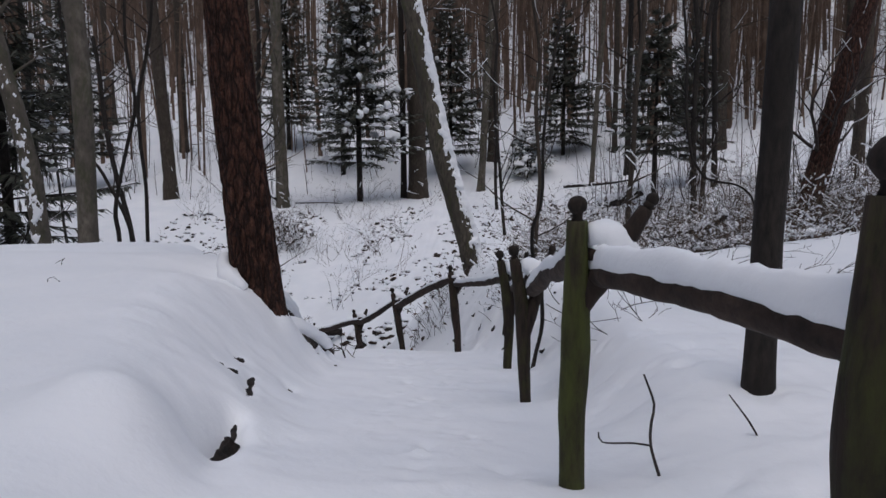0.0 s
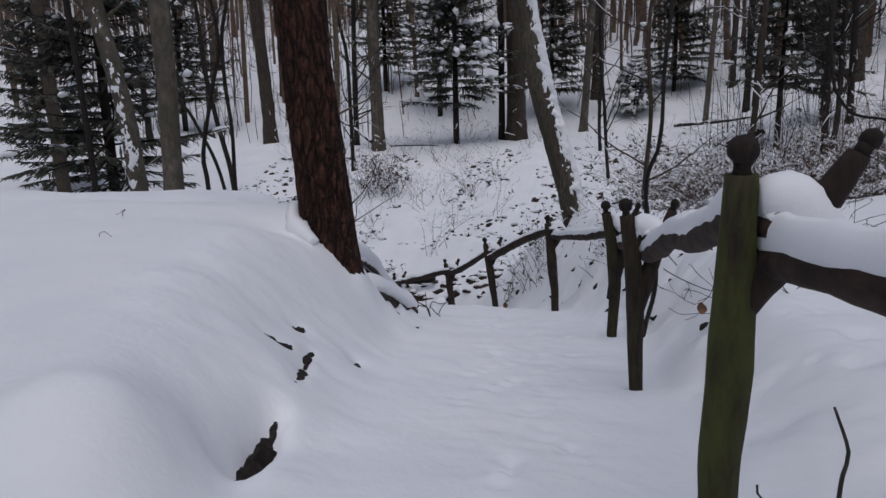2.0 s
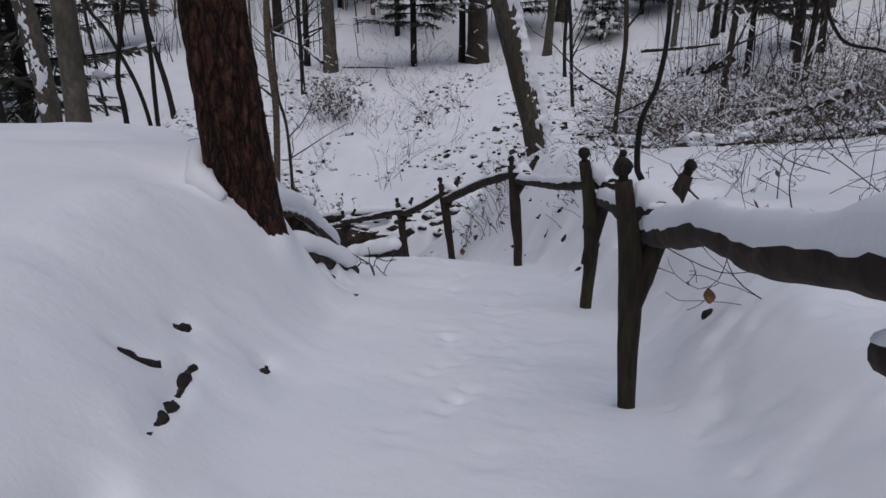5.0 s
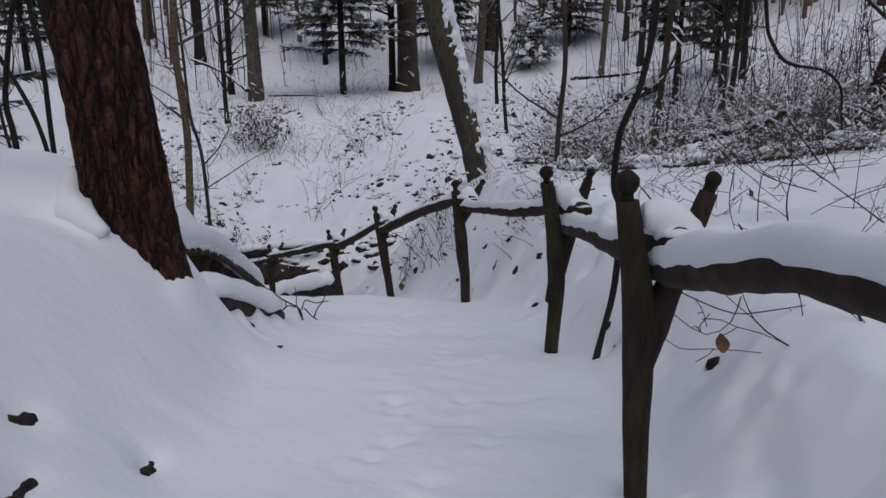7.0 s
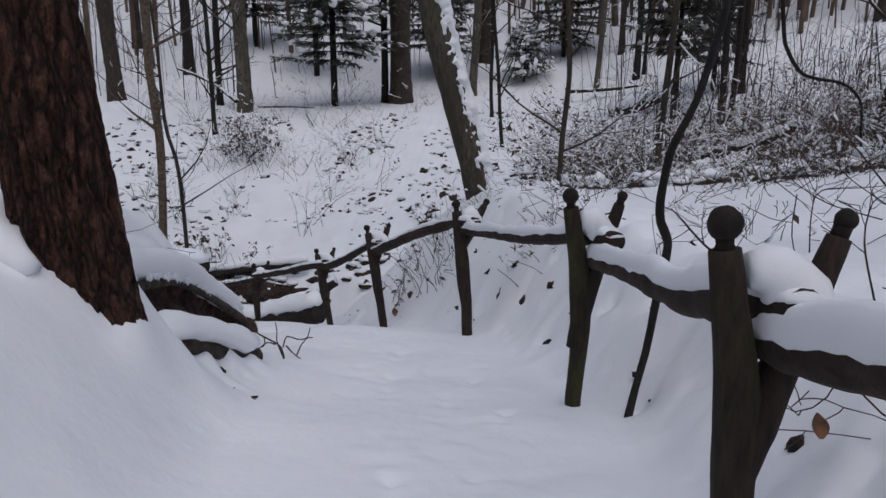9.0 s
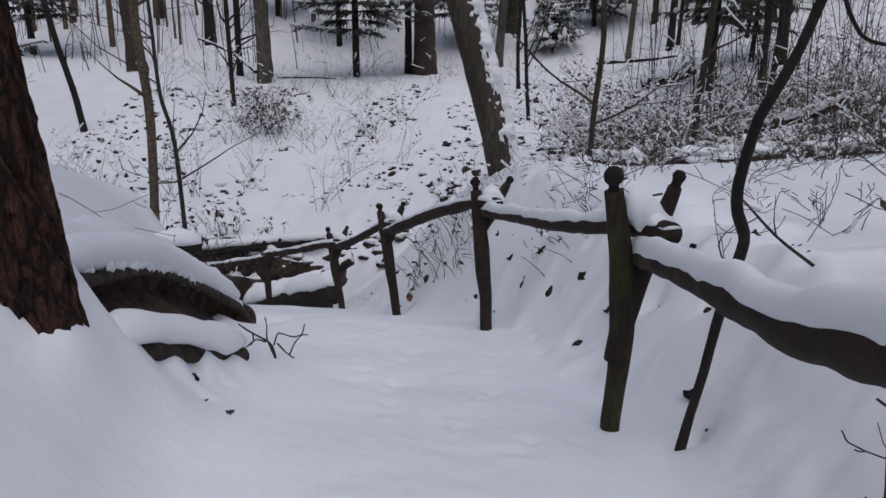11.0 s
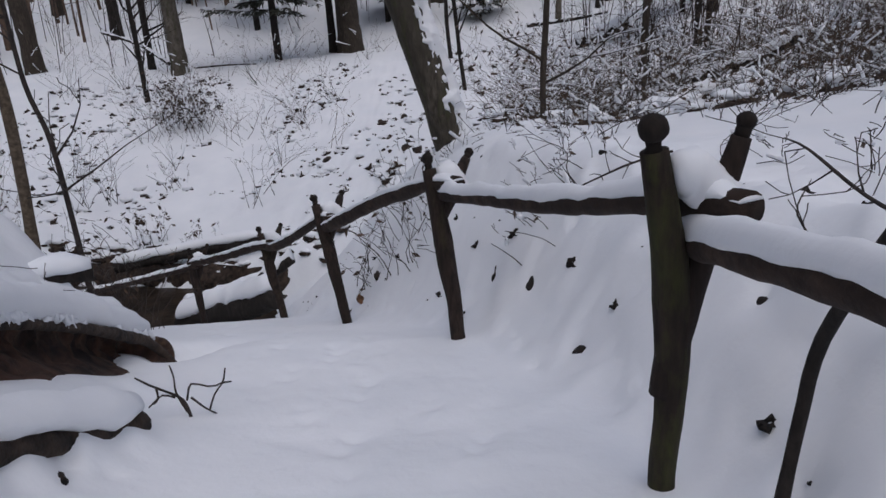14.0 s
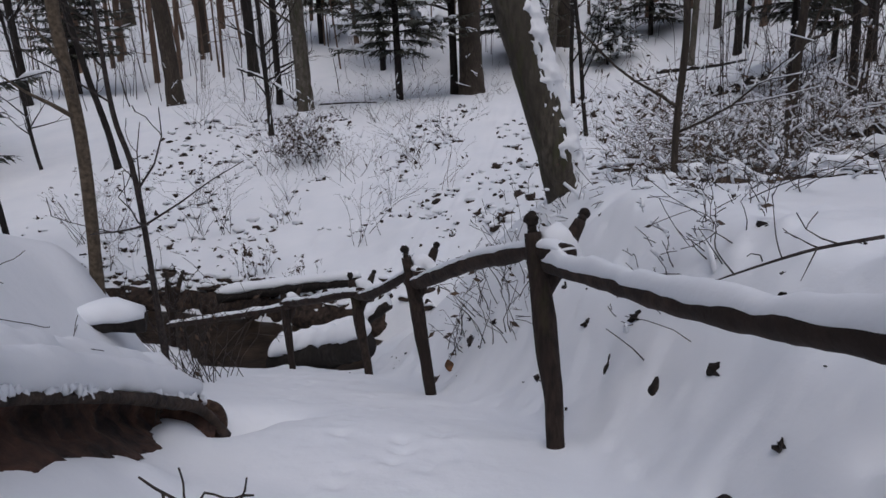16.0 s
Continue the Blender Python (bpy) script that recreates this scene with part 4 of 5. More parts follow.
# ---- trees on the far slope ----
#           x, y, height, lean, radius, bark, name, label
FAR_TREES = [(-11.6, 34.9, 17, -0.01, 0.36, BEECH_BARK, "beech_tree", "pale beech trunk on the far slope"),
             (-5.0, 38.3, 20, -0.01, 0.56, OAK_BARK, "oak_tree", "stout oak trunk on the far slope"),
             (-5.85, 38.6, 15, 0.0, 0.2, DARK_BARK, "dark_tree", "dark thin trunk close beside an oak"),
             (-18.15, 36.0, 18, -0.04, 0.40, OAK_BARK, "oak_tree", "ivy-rough oak trunk on the far slope"),
             (-34.0, 57.5, 18, 0.0, 0.5, OAK_BARK, "oak_tree", "grey oak trunk high on the far slope"),
             (-18.4, 44.9, 16, 0.0, 0.34, DARK_BARK, "dark_tree", "dark trunk on the far slope"),
             (-13.2, 36.0, 11, 0.02, 0.17, DARK_BARK, "dark_tree", "crooked dark trunk on the far slope"),
             (-11.7, 31.4, 9, -0.03, 0.11, DARK_BARK, "dark_sapling", "thin dark sapling on the far slope"),
             (-15.9, 28.0, 9, -0.16, 0.13, DARK_BARK, "dark_sapling", "thin tree leaning out from the slope"),
             (-25.7, 36.0, 14, -0.03, 0.2, DARK_BARK, "dark_tree", "dark slim trunk on the far slope"),
             (-18.8, 27.9, 7, -0.1, 0.07, DARK_BARK, "dark_sapling", "thin dark sapling on the far slope"),
             (6.75, 45.6, 17, 0.0, 0.2, OAK_BARK, "oak_tree", "slim oak trunk high on the slope"),
             (6.85, 41.4, 15, 0.0, 0.2, DARK_BARK, "dark_tree", "dark slim trunk on the far slope"),
             (7.3, 41.8, 13, 0.02, 0.12, DARK_BARK, "dark_tree", "dark slim trunk on the far slope"),
             (4.8, 41.1, 14, 0.05, 0.17, BEECH_BARK, "beech_tree", "slanting pale trunk on the far slope"),
             (-0.55, 33.0, 10, -0.02, 0.09, DARK_BARK, "dark_sapling", "thin dark stem on the far slope"),
             (-0.15, 29.5, 8, -0.07, 0.08, DARK_BARK, "dark_sapling", "thin dark stem on the far slope"),
             (7.75, 30.0, 12, -0.01, 0.14, DARK_BARK, "dark_tree", "dark double trunk among the brush"),
             (8.1, 30.2, 12, 0.02, 0.12, DARK_BARK, "dark_tree", "dark double trunk among the brush"),
             (9.7, 33.9, 12, -0.04, 0.16, DARK_BARK, "dark_tree", "dark leaning trunk among the brush"),
             (10.4, 41.2, 12, 0.03, 0.12, DARK_BARK, "dark_tree", "dark slim trunk on the far slope"),
             (0.62, 15.7, 6, 0.0, 0.055, OAK_BARK, "hazel_sapling", "slender brown sapling at the edge of the brush"),
             (3.6, 21.5, 9, 0.02, 0.10, OAK_BARK, "hazel_sapling", "straight brown sapling among the brush"),
             (8.0, 20.0, 15, 0.23, 0.36, PINE_BARK, "pine_tree", "leaning red-brown pine on the slope"),
             (12.5, 43.0, 17, 0.0, 0.38, OAK_BARK, "oak_tree", "oak trunk on the far slope"),
             (11.4, 45.0, 17, 0.01, 0.36, OAK_BARK, "oak_tree", "oak trunk on the far slope"),
             (-1.0, 46.0, 17, 0.0, 0.42, OAK_BARK, "oak_tree", "oak trunk behind the leaning tree"),
             (-1.6, 40.0, 15, 0.06, 0.24, BEECH_BARK, "beech_tree", "pale slanting trunk on the far slope"),
             (17.0, 36.0, 17, 0.02, 0.34, OAK_BARK, "oak_tree", "oak trunk on the right-hand slope"),
             (20.0, 44.0, 17, 0.0, 0.4, OAK_BARK, "oak_tree", "oak trunk on the slope"),
             (-24.0, 50.0, 17, 0.0, 0.36, OAK_BARK, "oak_tree", "oak trunk on the far slope"),
             (-21.0, 24.0, 16, -0.02, 0.3, OAK_BARK, "oak_tree", "dark oak trunk by the creek"),
             (-12.0, 15.2, 14, -0.06, 0.09, DARK_BARK, "dark_sapling", "thin dark trunk behind the snowbank")]
for i, (x, y, h, lean, r, bark, name, label) in enumerate(FAR_TREES):
    bare_tree(name, upright(x, y, h, (lean, 0.0), 0.12 if r > 0.15 else 0.3, 60 + i, 0.1), [r * 0.86, r * 0.8, r * 0.7, r * 0.55], bark, label.replace("right-hand ", ""), 100 + i, 9 if r < 0.3 else 7, 0.15, 2.2 if r < 0.2 else 3.5, 10 if r < 0.2 else 16, 0.1, 1 if r < 0.12 else 2, 0.35)

spruce(standing(-7.85, 36.3), 12.5, 3.1, 2.1, 1, "dark spruce with snow on its boughs above the clearing", 0.75)
spruce(standing(6.4, 31.5), 9.0, 2.0, 2.6, 2, "dark young spruce with snow clumps at its top", 0.35)
spruce(standing(1.15, 42.9), 3.4, 1.6, 0.5, 3, "small spruce heavy with snow", 1.4, dense=0.45)
spruce(standing(-13.2, 17.2), 13.0, 2.5, 3.6, 4, "spruce with hanging boughs behind the snowbank", 0.2, dense=0.8)
spruce(standing(-10.8, 45.0), 13.0, 3.0, 2.5, 6, "dark spruce high on the slope", 0.4, dense=0.5)
spruce(standing(-3.6, 43.5), 11.0, 2.8, 1.5, 7, "dark spruce behind an oak trunk", 0.4)
spruce(standing(3.6, 47.0), 10.0, 2.6, 1.0, 8, "dark spruce high on the slope", 0.4)
spruce(standing(9.3, 36.5), 8.0, 2.0, 1.5, 9, "dark young spruce on the slope", 0.3)
spruce(standing(-26.0, 40.0), 13.0, 3.0, 2.0, 10, "dark spruce on the far slope", 0.4)
spruce(standing(-16.0, 50.0), 13.0, 3.0, 2.0, 11, "dark spruce high on the slope", 0.4)
spruce(standing(-23.5, 26.5), 12.0, 3.0, 1.2, 12, "dark spruce by the creek", 0.4)

# ---- brush and shrubs ----
SHRUBS = [(-9.3, 28.6, 1.3, 1.5, 60, 0.9, "tangled shrub with withered leaves on the slope"), (-10.2, 31.0, 1.8, 1.2, 12, 0.03, "bare shrub on the far slope"),
          (-8.0, 21.4, 0.7, 1.0, 16, 0.3, "low leafy shrub at the creek edge"), (-6.6, 20.6, 0.6, 0.9, 12, 0.25, "low leafy shrub at the creek edge"),
          (-1.55, 13.1, 0.7, 0.9, 26, 0.07, "dark twiggy shrub hanging over the path bank"), (-1.15, 12.4, 0.6, 0.6, 16, 0.06, "dark twiggy shrub hanging over the path bank"),
          (-4.6, 13.2, 1.0, 0.7, 16, 0.05, "bare twigs on the creek bank"), (-4.15, 12.2, 0.9, 0.45, 20, 0.06, "brown twiggy brush at the foot of a sapling"), (-5.4, 14.0, 1.2, 0.8, 12, 0.05, "bare twigs on the creek bank"),
          (-13.5, 33.5, 2.4, 1.5, 12, 0.0, "bare tall shrub on the far slope"), (-15.0, 32.0, 2.6, 1.4, 12, 0.0, "bare tall shrub on the far slope"),
          (-7.5, 38.5, 1.6, 2.0, 14, 0.05, "bare shrub in the clearing"), (-3.5, 37.0, 1.0, 1.0, 8, 0.05, "bare shrub beside an oak"),
          (1.6, 12.2, 0.6, 0.8, 4, 0.0, "bare arching twigs above the snow")]
for i, (x, y, h, reach, n, lv, label) in enumerate(SHRUBS):
    shrub(x, y, h, reach, n, 300 + i, label, lv, 0.0 if y < 15 else 0.3, thick=0.006 if y < 15 else 0.008)

rng = random.Random(78)
for i in range(30):
    x, y = rng.uniform(-14, -3.6), rng.uniform(21, 34)
    shrub(x, y, rng.uniform(0.8, 2.2), rng.uniform(0.5, 1.1), rng.randint(5, 10), 560 + i, "wispy bare shrub on the snowy slope", rng.choice((0.0, 0.02, 0.06)), 0.25, rng.choice((BROWN_TWIG, TWIG)), 0.008, "brush", 0.6, "brush on the slope", False)
for i in range(14):
    y = rng.uniform(9.0, 13.5)
    x = fence_x(y) + rng.uniform(0.6, 2.4)
    shrub(x, y, rng.uniform(0.2, 0.5), rng.uniform(0.3, 0.6), rng.randint(5, 9), 600 + i, "low dark stems poking out of the snow", 0.02, 0.2, TWIG, 0.005, "brush", 0.9, "brush on the slope", False)
rng = random.Random(77)
for i in range(112):
    y = 12.6 + 15 * rng.random() ** 1.2
    x = rng.uniform(0.3 + 0.06 * (y - 13), 6.0 + 0.45 * (y - 11))
    shrub(x, y, (0.6 + 1.9 * rng.random() ** 1.5) * (0.4 + 0.6 * ease((y - 15) / 5)), rng.uniform(0.7, 1.9), rng.randint(14, 28), 400 + i, "tangled bare brush with snow on its stems", rng.choice((0.05, 0.12, 0.2)), 0.2, rng.choice((BROWN_TWIG, PALE_TWIG, TWIG)), 0.0065, "brush", rng.choice((0.7, 1.0, 1.25)), "brush on the slope", False)

rng = random.Random(79)
for i in range(46):
    y = rng.uniform(16, 27)
    x = rng.uniform(4.5 + 0.1 * (y - 16), 9.5 + 0.45 * (y - 16))
    shrub(x, y, rng.uniform(1.2, 2.8), rng.uniform(0.8, 1.8), rng.randint(12, 20), 640 + i, "tangled brown brush on the rising slope", 0.08, 0.15, rng.choice((BROWN_TWIG, BROWN_TWIG, PALE_TWIG)), 0.0065, "brush", rng.choice((0.5, 0.9, 1.2)), "brush on the slope", False)

# ---- far woods ----
def far_woods():
    rng = random.Random(5)
    s = Soup()
    for k in range(3300):
        y = rng.uniform(44, 120)
        x = rng.uniform(-0.95, 0.85) * y - 3
        if (-12 < x < 8 and y < 50) or (y < 68 and rng.random() < (0.8 if x < -9 else 0.25)):
            continue
        r = 0.04 + 0.17 * rng.random() ** 2.2
        h = rng.uniform(12, 24)
        z = land(x, y) - 0.4
        lx, ly = rng.gauss(0, 0.05) * h, rng.gauss(0, 0.03) * h
        s.tube([(x, y, z), (x + lx * 0.4 + rng.uniform(-0.2, 0.2), y, z + h * 0.4), (x + lx, y + ly, z + h)], [r * 1.1, r * 0.85, r * 0.4], 6, cap=False)
        if y < 95:
            for j in range(11):
                a, q = rng.uniform(0, 6.28), rng.uniform(0.06, 0.8)
                b = Vector((x + lx * q, y, z + h * q))
                e = b + Vector((math.cos(a), math.sin(a), rng.uniform(0, 1))) * rng.uniform(0.8, 2.5)
                s.tube([b, b.lerp(e, 0.5) + Vector((0, 0, -0.1)), e], [0.03, 0.022, 0.01], 3, cap=False)
                f = b.lerp(e, rng.uniform(0.3, 0.8))
                s.tube([f, f + Vector((rng.uniform(-1, 1), rng.uniform(-1, 1), rng.uniform(0, 1.2)))], [0.016, 0.006], 3, cap=False)
    tagged(link("woods", s.mesh("woods"), HAZED_BARK), "dense bare winter woods on the far slope", "woods", kind="stuff")
    s = Soup()
    for k in range(1100):
        y = rng.uniform(33, 85)
        x = rng.uniform(-0.9, 0.8) * y - 3
        if -11.5 < x < 3.5 and y < 43:
            continue
        h = rng.uniform(1.2, 6)
        z = ground_z(x, y) - 0.1
        lean = Vector((rng.gauss(0, 0.12) * h, rng.gauss(0, 0.1) * h, h))
        r = rng.uniform(0.008, 0.03)
        b = Vector((x, y, z))
        m = b + lean * 0.5 + Vector((rng.uniform(-0.15, 0.15), 0, 0))
        s.tube([b, m, b + lean], [r, r * 0.8, r * 0.4], 4, cap=False)
        for j in range(4):
            q = b + lean * rng.uniform(0.3, 0.9)
            e = q + Vector((rng.uniform(-1, 1), rng.uniform(-1, 1), rng.uniform(0.2, 1.2))) * 0.16 * h
            s.tube([q, e], [r * 0.5, 0.004], 3, cap=False)
    for k in range(170):
        y = rng.uniform(19, 34)
        x = rng.uniform(2.5 + 0.1 * (y - 19), 5 + 0.5 * (y - 10))
        h = rng.uniform(1.0, 4.5)
        b = Vector((x, y, ground_z(x, y) - 0.1))
        lean = Vector((rng.gauss(0, 0.16) * h, rng.gauss(0, 0.1) * h, h))
        r = rng.uniform(0.008, 0.022)
        m = b + lean * 0.5 + Vector((rng.uniform(-0.2, 0.2), 0, 0))
        s.tube([b, m, b + lean], [r, r * 0.8, r * 0.3], 4, cap=False)
        for j in range(5):
            q = b + lean * rng.uniform(0.3, 0.9)
            e = q + Vector((rng.uniform(-1, 1), rng.uniform(-1, 1), rng.uniform(0.0, 1.0))) * 0.18 * h
            s.tube([q, e], [r * 0.5, 0.003], 3, cap=False)
    tagged(link("undergrowth", s.mesh("undergrowth"), TWIG), "thin bare undergrowth between the far trees", "undergrowth", kind="stuff")


far_woods()


def woods_backdrop():
    """The brown haze of trunks that closes the view beyond the far trees, all round; its unseen part is added to block
    low sky light.
    """
    m, nt, b = material("woods_backdrop", 1.0)
    f = noise_tex(nt, coords(nt, (1, 1, 0.04)), 0.9, 6, 0.7)
    nt.links.new(ramp(nt, f, (0.35, (0.03, 0.024, 0.021)), (0.7, (0.10, 0.08, 0.068))), b.inputs["Base Color"])
    s = Soup()
    n = 96
    for k in range(n):
        a = 2 * math.pi * k / n
        for z in (-6, 75 + 6 * math.sin(7 * a)):
            s.v.append((math.cos(a) * 128, 10 + math.sin(a) * 122, z))
    for k in range(n):
        a, c = 2 * k, 2 * ((k + 1) % n)
        s.f.append((a, a + 1, c + 1, c))
    tagged(link("backdrop", s.mesh("backdrop"), m), "brown wall of distant bare woods", "woods", kind="structure")


woods_backdrop()

# ---- bank, roots, logs ----
def snow_log(knots, radii, label, name="fallen_log", bark=None, cover=1.0, seed=0, roll=None):
    """A log with snow lying along its top; roll: lift and radius of a roll of snow that leaves its underside bare."""
    base = Vector(knots[0])
    root = thing(name, base, label, "log" if "log" in name else "root")
    pts = curve_points([Vector(k) - base for k in knots], 0.08)
    rad = lerp_list(radii, len(pts))
    link("wood", Soup().tube(pts, rad, 14, 0.2, seed=seed).mesh("wood"), bark or OAK_BARK, root)
    if cover:
        w = [p + Vector((0, 0, r * (0.55 + 0.25 * noise.noise(p * 3)))) for p, r in zip(pts, rad)]
        s = Soup().tube(w, [max(0.03, r * cover * (0.95 + 0.5 * noise.noise(p * 5))) for p, r in zip(pts, rad)], 12, 0.25, seed=seed + 2)
        link("snow", s.mesh("snow"), SNOW, root, "snow lying on top")
    if roll:
        lift, fat = roll
        n, m = len(pts), 22
        s = Soup()
        for i, p in enumerate(pts):
            t = (pts[min(i + 1, n - 1)] - pts[max(i - 1, 0)]).normalized()
            w = Vector((t.y, -t.x, 0)).normalized()
            g = (0.45 + 0.55 * ease((min(i, n - 1 - i) + 0.6) / 3)) * (1 + 0.3 * noise.noise(p * 4 + Vector((seed, 0, 0))))
            for k in range(m):
                a = 2 * math.pi * k / m
                c = math.cos(a)
                up = math.sin(a)
                h = up * fat * g * (1.0 if up > 0 else 0.55 + 0.3 * noise.noise(p * 11 + w * c))
                f = 1 + 0.16 * noise.noise(p * 7 + w * c * 0.4 + Vector((0, 0, up * 0.4 + seed)))
                s.v.append(tuple(p + w * c * fat * 0.95 * g * f + Vector((0, 0, lift + h * f))))
        for i in range(n - 1):
            for k in range(m):
                a, b = i * m + k, i * m + (k + 1) % m
                s.f.append((a, a + m, b + m, b))
        s.f += [tuple(range(m)), tuple(range(n * m - 1, (n - 1) * m - 1, -1))]
        link("snow", s.mesh("snow"), SNOW, root, "thick roll of snow lying on top")
    return root


snow_log([(-2.8, 7.45, -0.15), (-2.85, 8.0, -0.27), (-2.88, 8.6, -0.42), (-2.98, 9.4, -0.80), (-3.06, 10.0, -1.13), (-3.08, 10.45, -1.42), (-3.0, 10.6, -1.7)], [0.09, 0.036, 0.03, 0.03, 0.035, 0.045, 0.03], "arched pine root running down the snowy bank", "exposed_root", EARTH, 0.0, 1)
snow_log([(-2.5, 7.45, -0.50), (-2.46, 7.75, -0.57), (-2.42, 8.08, -0.73), (-2.38, 8.4, -0.92), (-2.34, 8.66, -1.02)], [0.06, 0.06, 0.06, 0.065, 0.075], "broken root under a thick roll of snow", "exposed_root", EARTH, 0.0, 2, (0.115, 0.135))
loop = [(-3.13 + 0.085 * math.cos(a), 10.6 + 0.03 * math.cos(a), -1.6 + 0.125 * math.sin(a)) for a in np.linspace(2.2, -3.0, 14)]
snow_log([(-3.38, 10.3, -1.32), (-3.26, 10.45, -1.42)] + loop, [0.045, 0.04, 0.04, 0.034, 0.042], "looped root end beside the path", "exposed_root", ROOT_BARK, 0.0, 12)
snow_log([(-3.9, 10.36, -0.84), (-3.66, 10.45, -0.82), (-3.44, 10.55, -0.85)], [0.08, 0.075, 0.065], "snow-topped log end jutting from the bank", "fallen_log", DARK_BARK, 0.0, 13, (0.05, 0.1))
snow_log([(-6.1, 17.8, -4.5), (-5.3, 17.5, -4.17), (-4.55, 17.1, -3.88), (-3.9, 16.75, -3.62)], [0.18, 0.26, 0.26, 0.2], "dark fallen log under deep snow at the creek", "fallen_log", DARK_BARK, 0.0, 3, (0.25, 0.23))
snow_log([(-8.15, 19.75, -3.88), (-7.4, 19.95, -3.82), (-6.4, 20.1, -3.72), (-5.0, 20.0, -3.55)], [0.13, 0.14, 0.13, 0.1], "snowy log along the far creek bank", "fallen_log", DARK_BARK, 0.0, 4, (0.12, 0.13))
snow_log([(-6.0, 18.0, -4.15), (-4.8, 18.1, -3.9), (-3.9, 18.2, -3.4)], [0.13, 0.15, 0.12], "dark log leaning on the creek bank", "fallen_log", DARK_BARK, 0.9, 5)
snow_log([(4.2, 33.0, -0.55), (5.2, 32.9, -0.3), (6.1, 32.6, 0.1)], [0.22, 0.26, 0.2], "dark snow-topped log on the far slope", "fallen_log", DARK_BARK, 1.1, 6)
snow_log([(3.0, 38.5, 0.1), (5.2, 38.7, 0.25), (6.6, 38.4, 0.45)], [0.09, 0.08, 0.05], "thin fallen stem on the far slope", "fallen_log", DARK_BARK, 0.8, 7)
snow_log([(-15.5, 37.0, 1.1), (-13.5, 35.8, 0.5), (-11.9, 34.6, -0.3)], [0.06, 0.07, 0.08], "snowy branch leaning against a beech", "fallen_log", DARK_BARK, 0.9, 8)
snow_log([(-11.0, 34.8, -0.55), (-9.5, 34.7, -0.52), (-8.4, 34.6, -0.55)], [0.035, 0.03, 0.02], "thin dark stick lying on the snow", "fallen_stick", DARK_BARK, 0.0, 9)
snow_log([(2.6, 17.0, -0.85), (3.6, 17.3, -0.7), (4.4, 17.4, -0.5)], [0.12, 0.13, 0.1], "snow-topped log in the brush", "fallen_log", DARK_BARK, 1.2, 10)
snow_log([(4.0, 19.5, -0.7), (5.0, 19.2, -0.4), (5.8, 19.0, 0.0)], [0.12, 0.12, 0.1], "snow-topped log in the brush", "fallen_log", DARK_BARK, 1.1, 11)


def undercut():
    """Bare earth under the snow lip of the left bank, and the lip itself."""
    ys = np.linspace(7.55, 10.6, 70)
    line = [Vector((lip_x(y), y, lip_z(y))) for y in ys]
    n = len(line)
    s = Soup()
    for k, p in enumerate(line):
        e = ease(min(k, n - 1 - k) / 6)
        for j in range(10):
            q = j / 9
            cave = (0.13 * math.sin(math.pi * min(1, q * 1.1)) + 0.02) * e
            v = Vector((p.x - 0.02 - cave + 0.16 * q * q, p.y, p.z + 0.06 - (0.2 + 0.26 * e) * q))
            v += Vector((0.05 * noise.noise(v * 9), 0.03 * noise.noise(v * 11 + Vector((4, 0, 0))), 0.03 * noise.noise(v * 7))) + Vector((0.03 * noise.noise(v * 24), 0, 0))
            s.v.append(tuple(v))
    for k in range(n - 1):
        for j in range(9):
            a = k * 10 + j
            s.f.append((a, a + 1, a + 11, a + 10))
    tagged(link("earth_bank", s.mesh("earth_bank"), RED_EARTH), "bare brown earth under the overhanging snow", "earth bank", kind="structure")
    rng = random.Random(12)
    lip = [p + Vector((-0.05 + 0.04 * noise.noise(p * 2), 0, 0.09 + 0.02 * noise.noise(p * 3))) for p in line]
    s = Soup().tube(lip, [0.105 * (1 + 0.12 * noise.noise(p * 4)) * (0.5 + 0.5 * ease(min(k, n - 1 - k) / 8)) for k, p in enumerate(line)], 24, 0.12, seed=4)
    back = [p + Vector((-0.15, 0, 0.045)) for p in lip]
    s.tube(back, [0.14 * (1 + 0.08 * noise.noise(p * 4)) * (0.5 + 0.5 * ease(min(k, n - 1 - k) / 8)) for k, p in enumerate(line)], 16, 0.25, seed=6)
    fringe = Soup()
    # the ragged fringe that hangs from its edge
    for k in range(420):
        u = rng.random() * (n - 1)
        j = min(int(u), n - 2)
        p = lip[j].lerp(lip[j + 1], u - j)
        if noise.noise(p * 5 + Vector((2, 0, 0))) < -0.25:
            continue
        drop = rng.uniform(0.02, 0.05) * (1 + 0.8 * noise.noise(p * 8))
        x = rng.uniform(0.03, 0.085)
        foot = p + Vector((x, rng.uniform(-0.01, 0.01), -0.075 - 0.5 * drop))
        fringe.ball(foot, (rng.uniform(0.008, 0.02), rng.uniform(0.012, 0.03)), rng.uniform(1.2, 2.6), 0.5, 5, 7, seed=k)
    edge = tagged(link("snow_lip", s.mesh("snow_lip"), SNOW), "ragged overhanging lip of snow on the bank", "snow")
    tagged(link("fringe", fringe.mesh("fringe"), SNOW, edge, "hanging crumbs of snow along the edge"), kind="stuff")


undercut()


def earth_lump(x, y, r, label="dark earth showing through the snow", squash=0.7, lift=0.0, mat=None):
    s = Soup().ball((0, 0, 0), (r * 0.8, r * 1.6), squash, 0.45, 9, 14, seed=x * 3)
    ob = link("earth_lump", s.mesh("earth_lump"), mat or EARTH)
    ob.location = (x, y, ground_z(x, y) + lift)
    tagged(ob, label, "earth", "bare earth in the snow")


for x, y, r in ((-2.2, 7.83, 0.04), (-2.03, 7.75, 0.03), (-1.95, 12.75, 0.07), (-1.6, 12.9, 0.08)):
    earth_lump(x, y, r, lift=-0.4 * r)


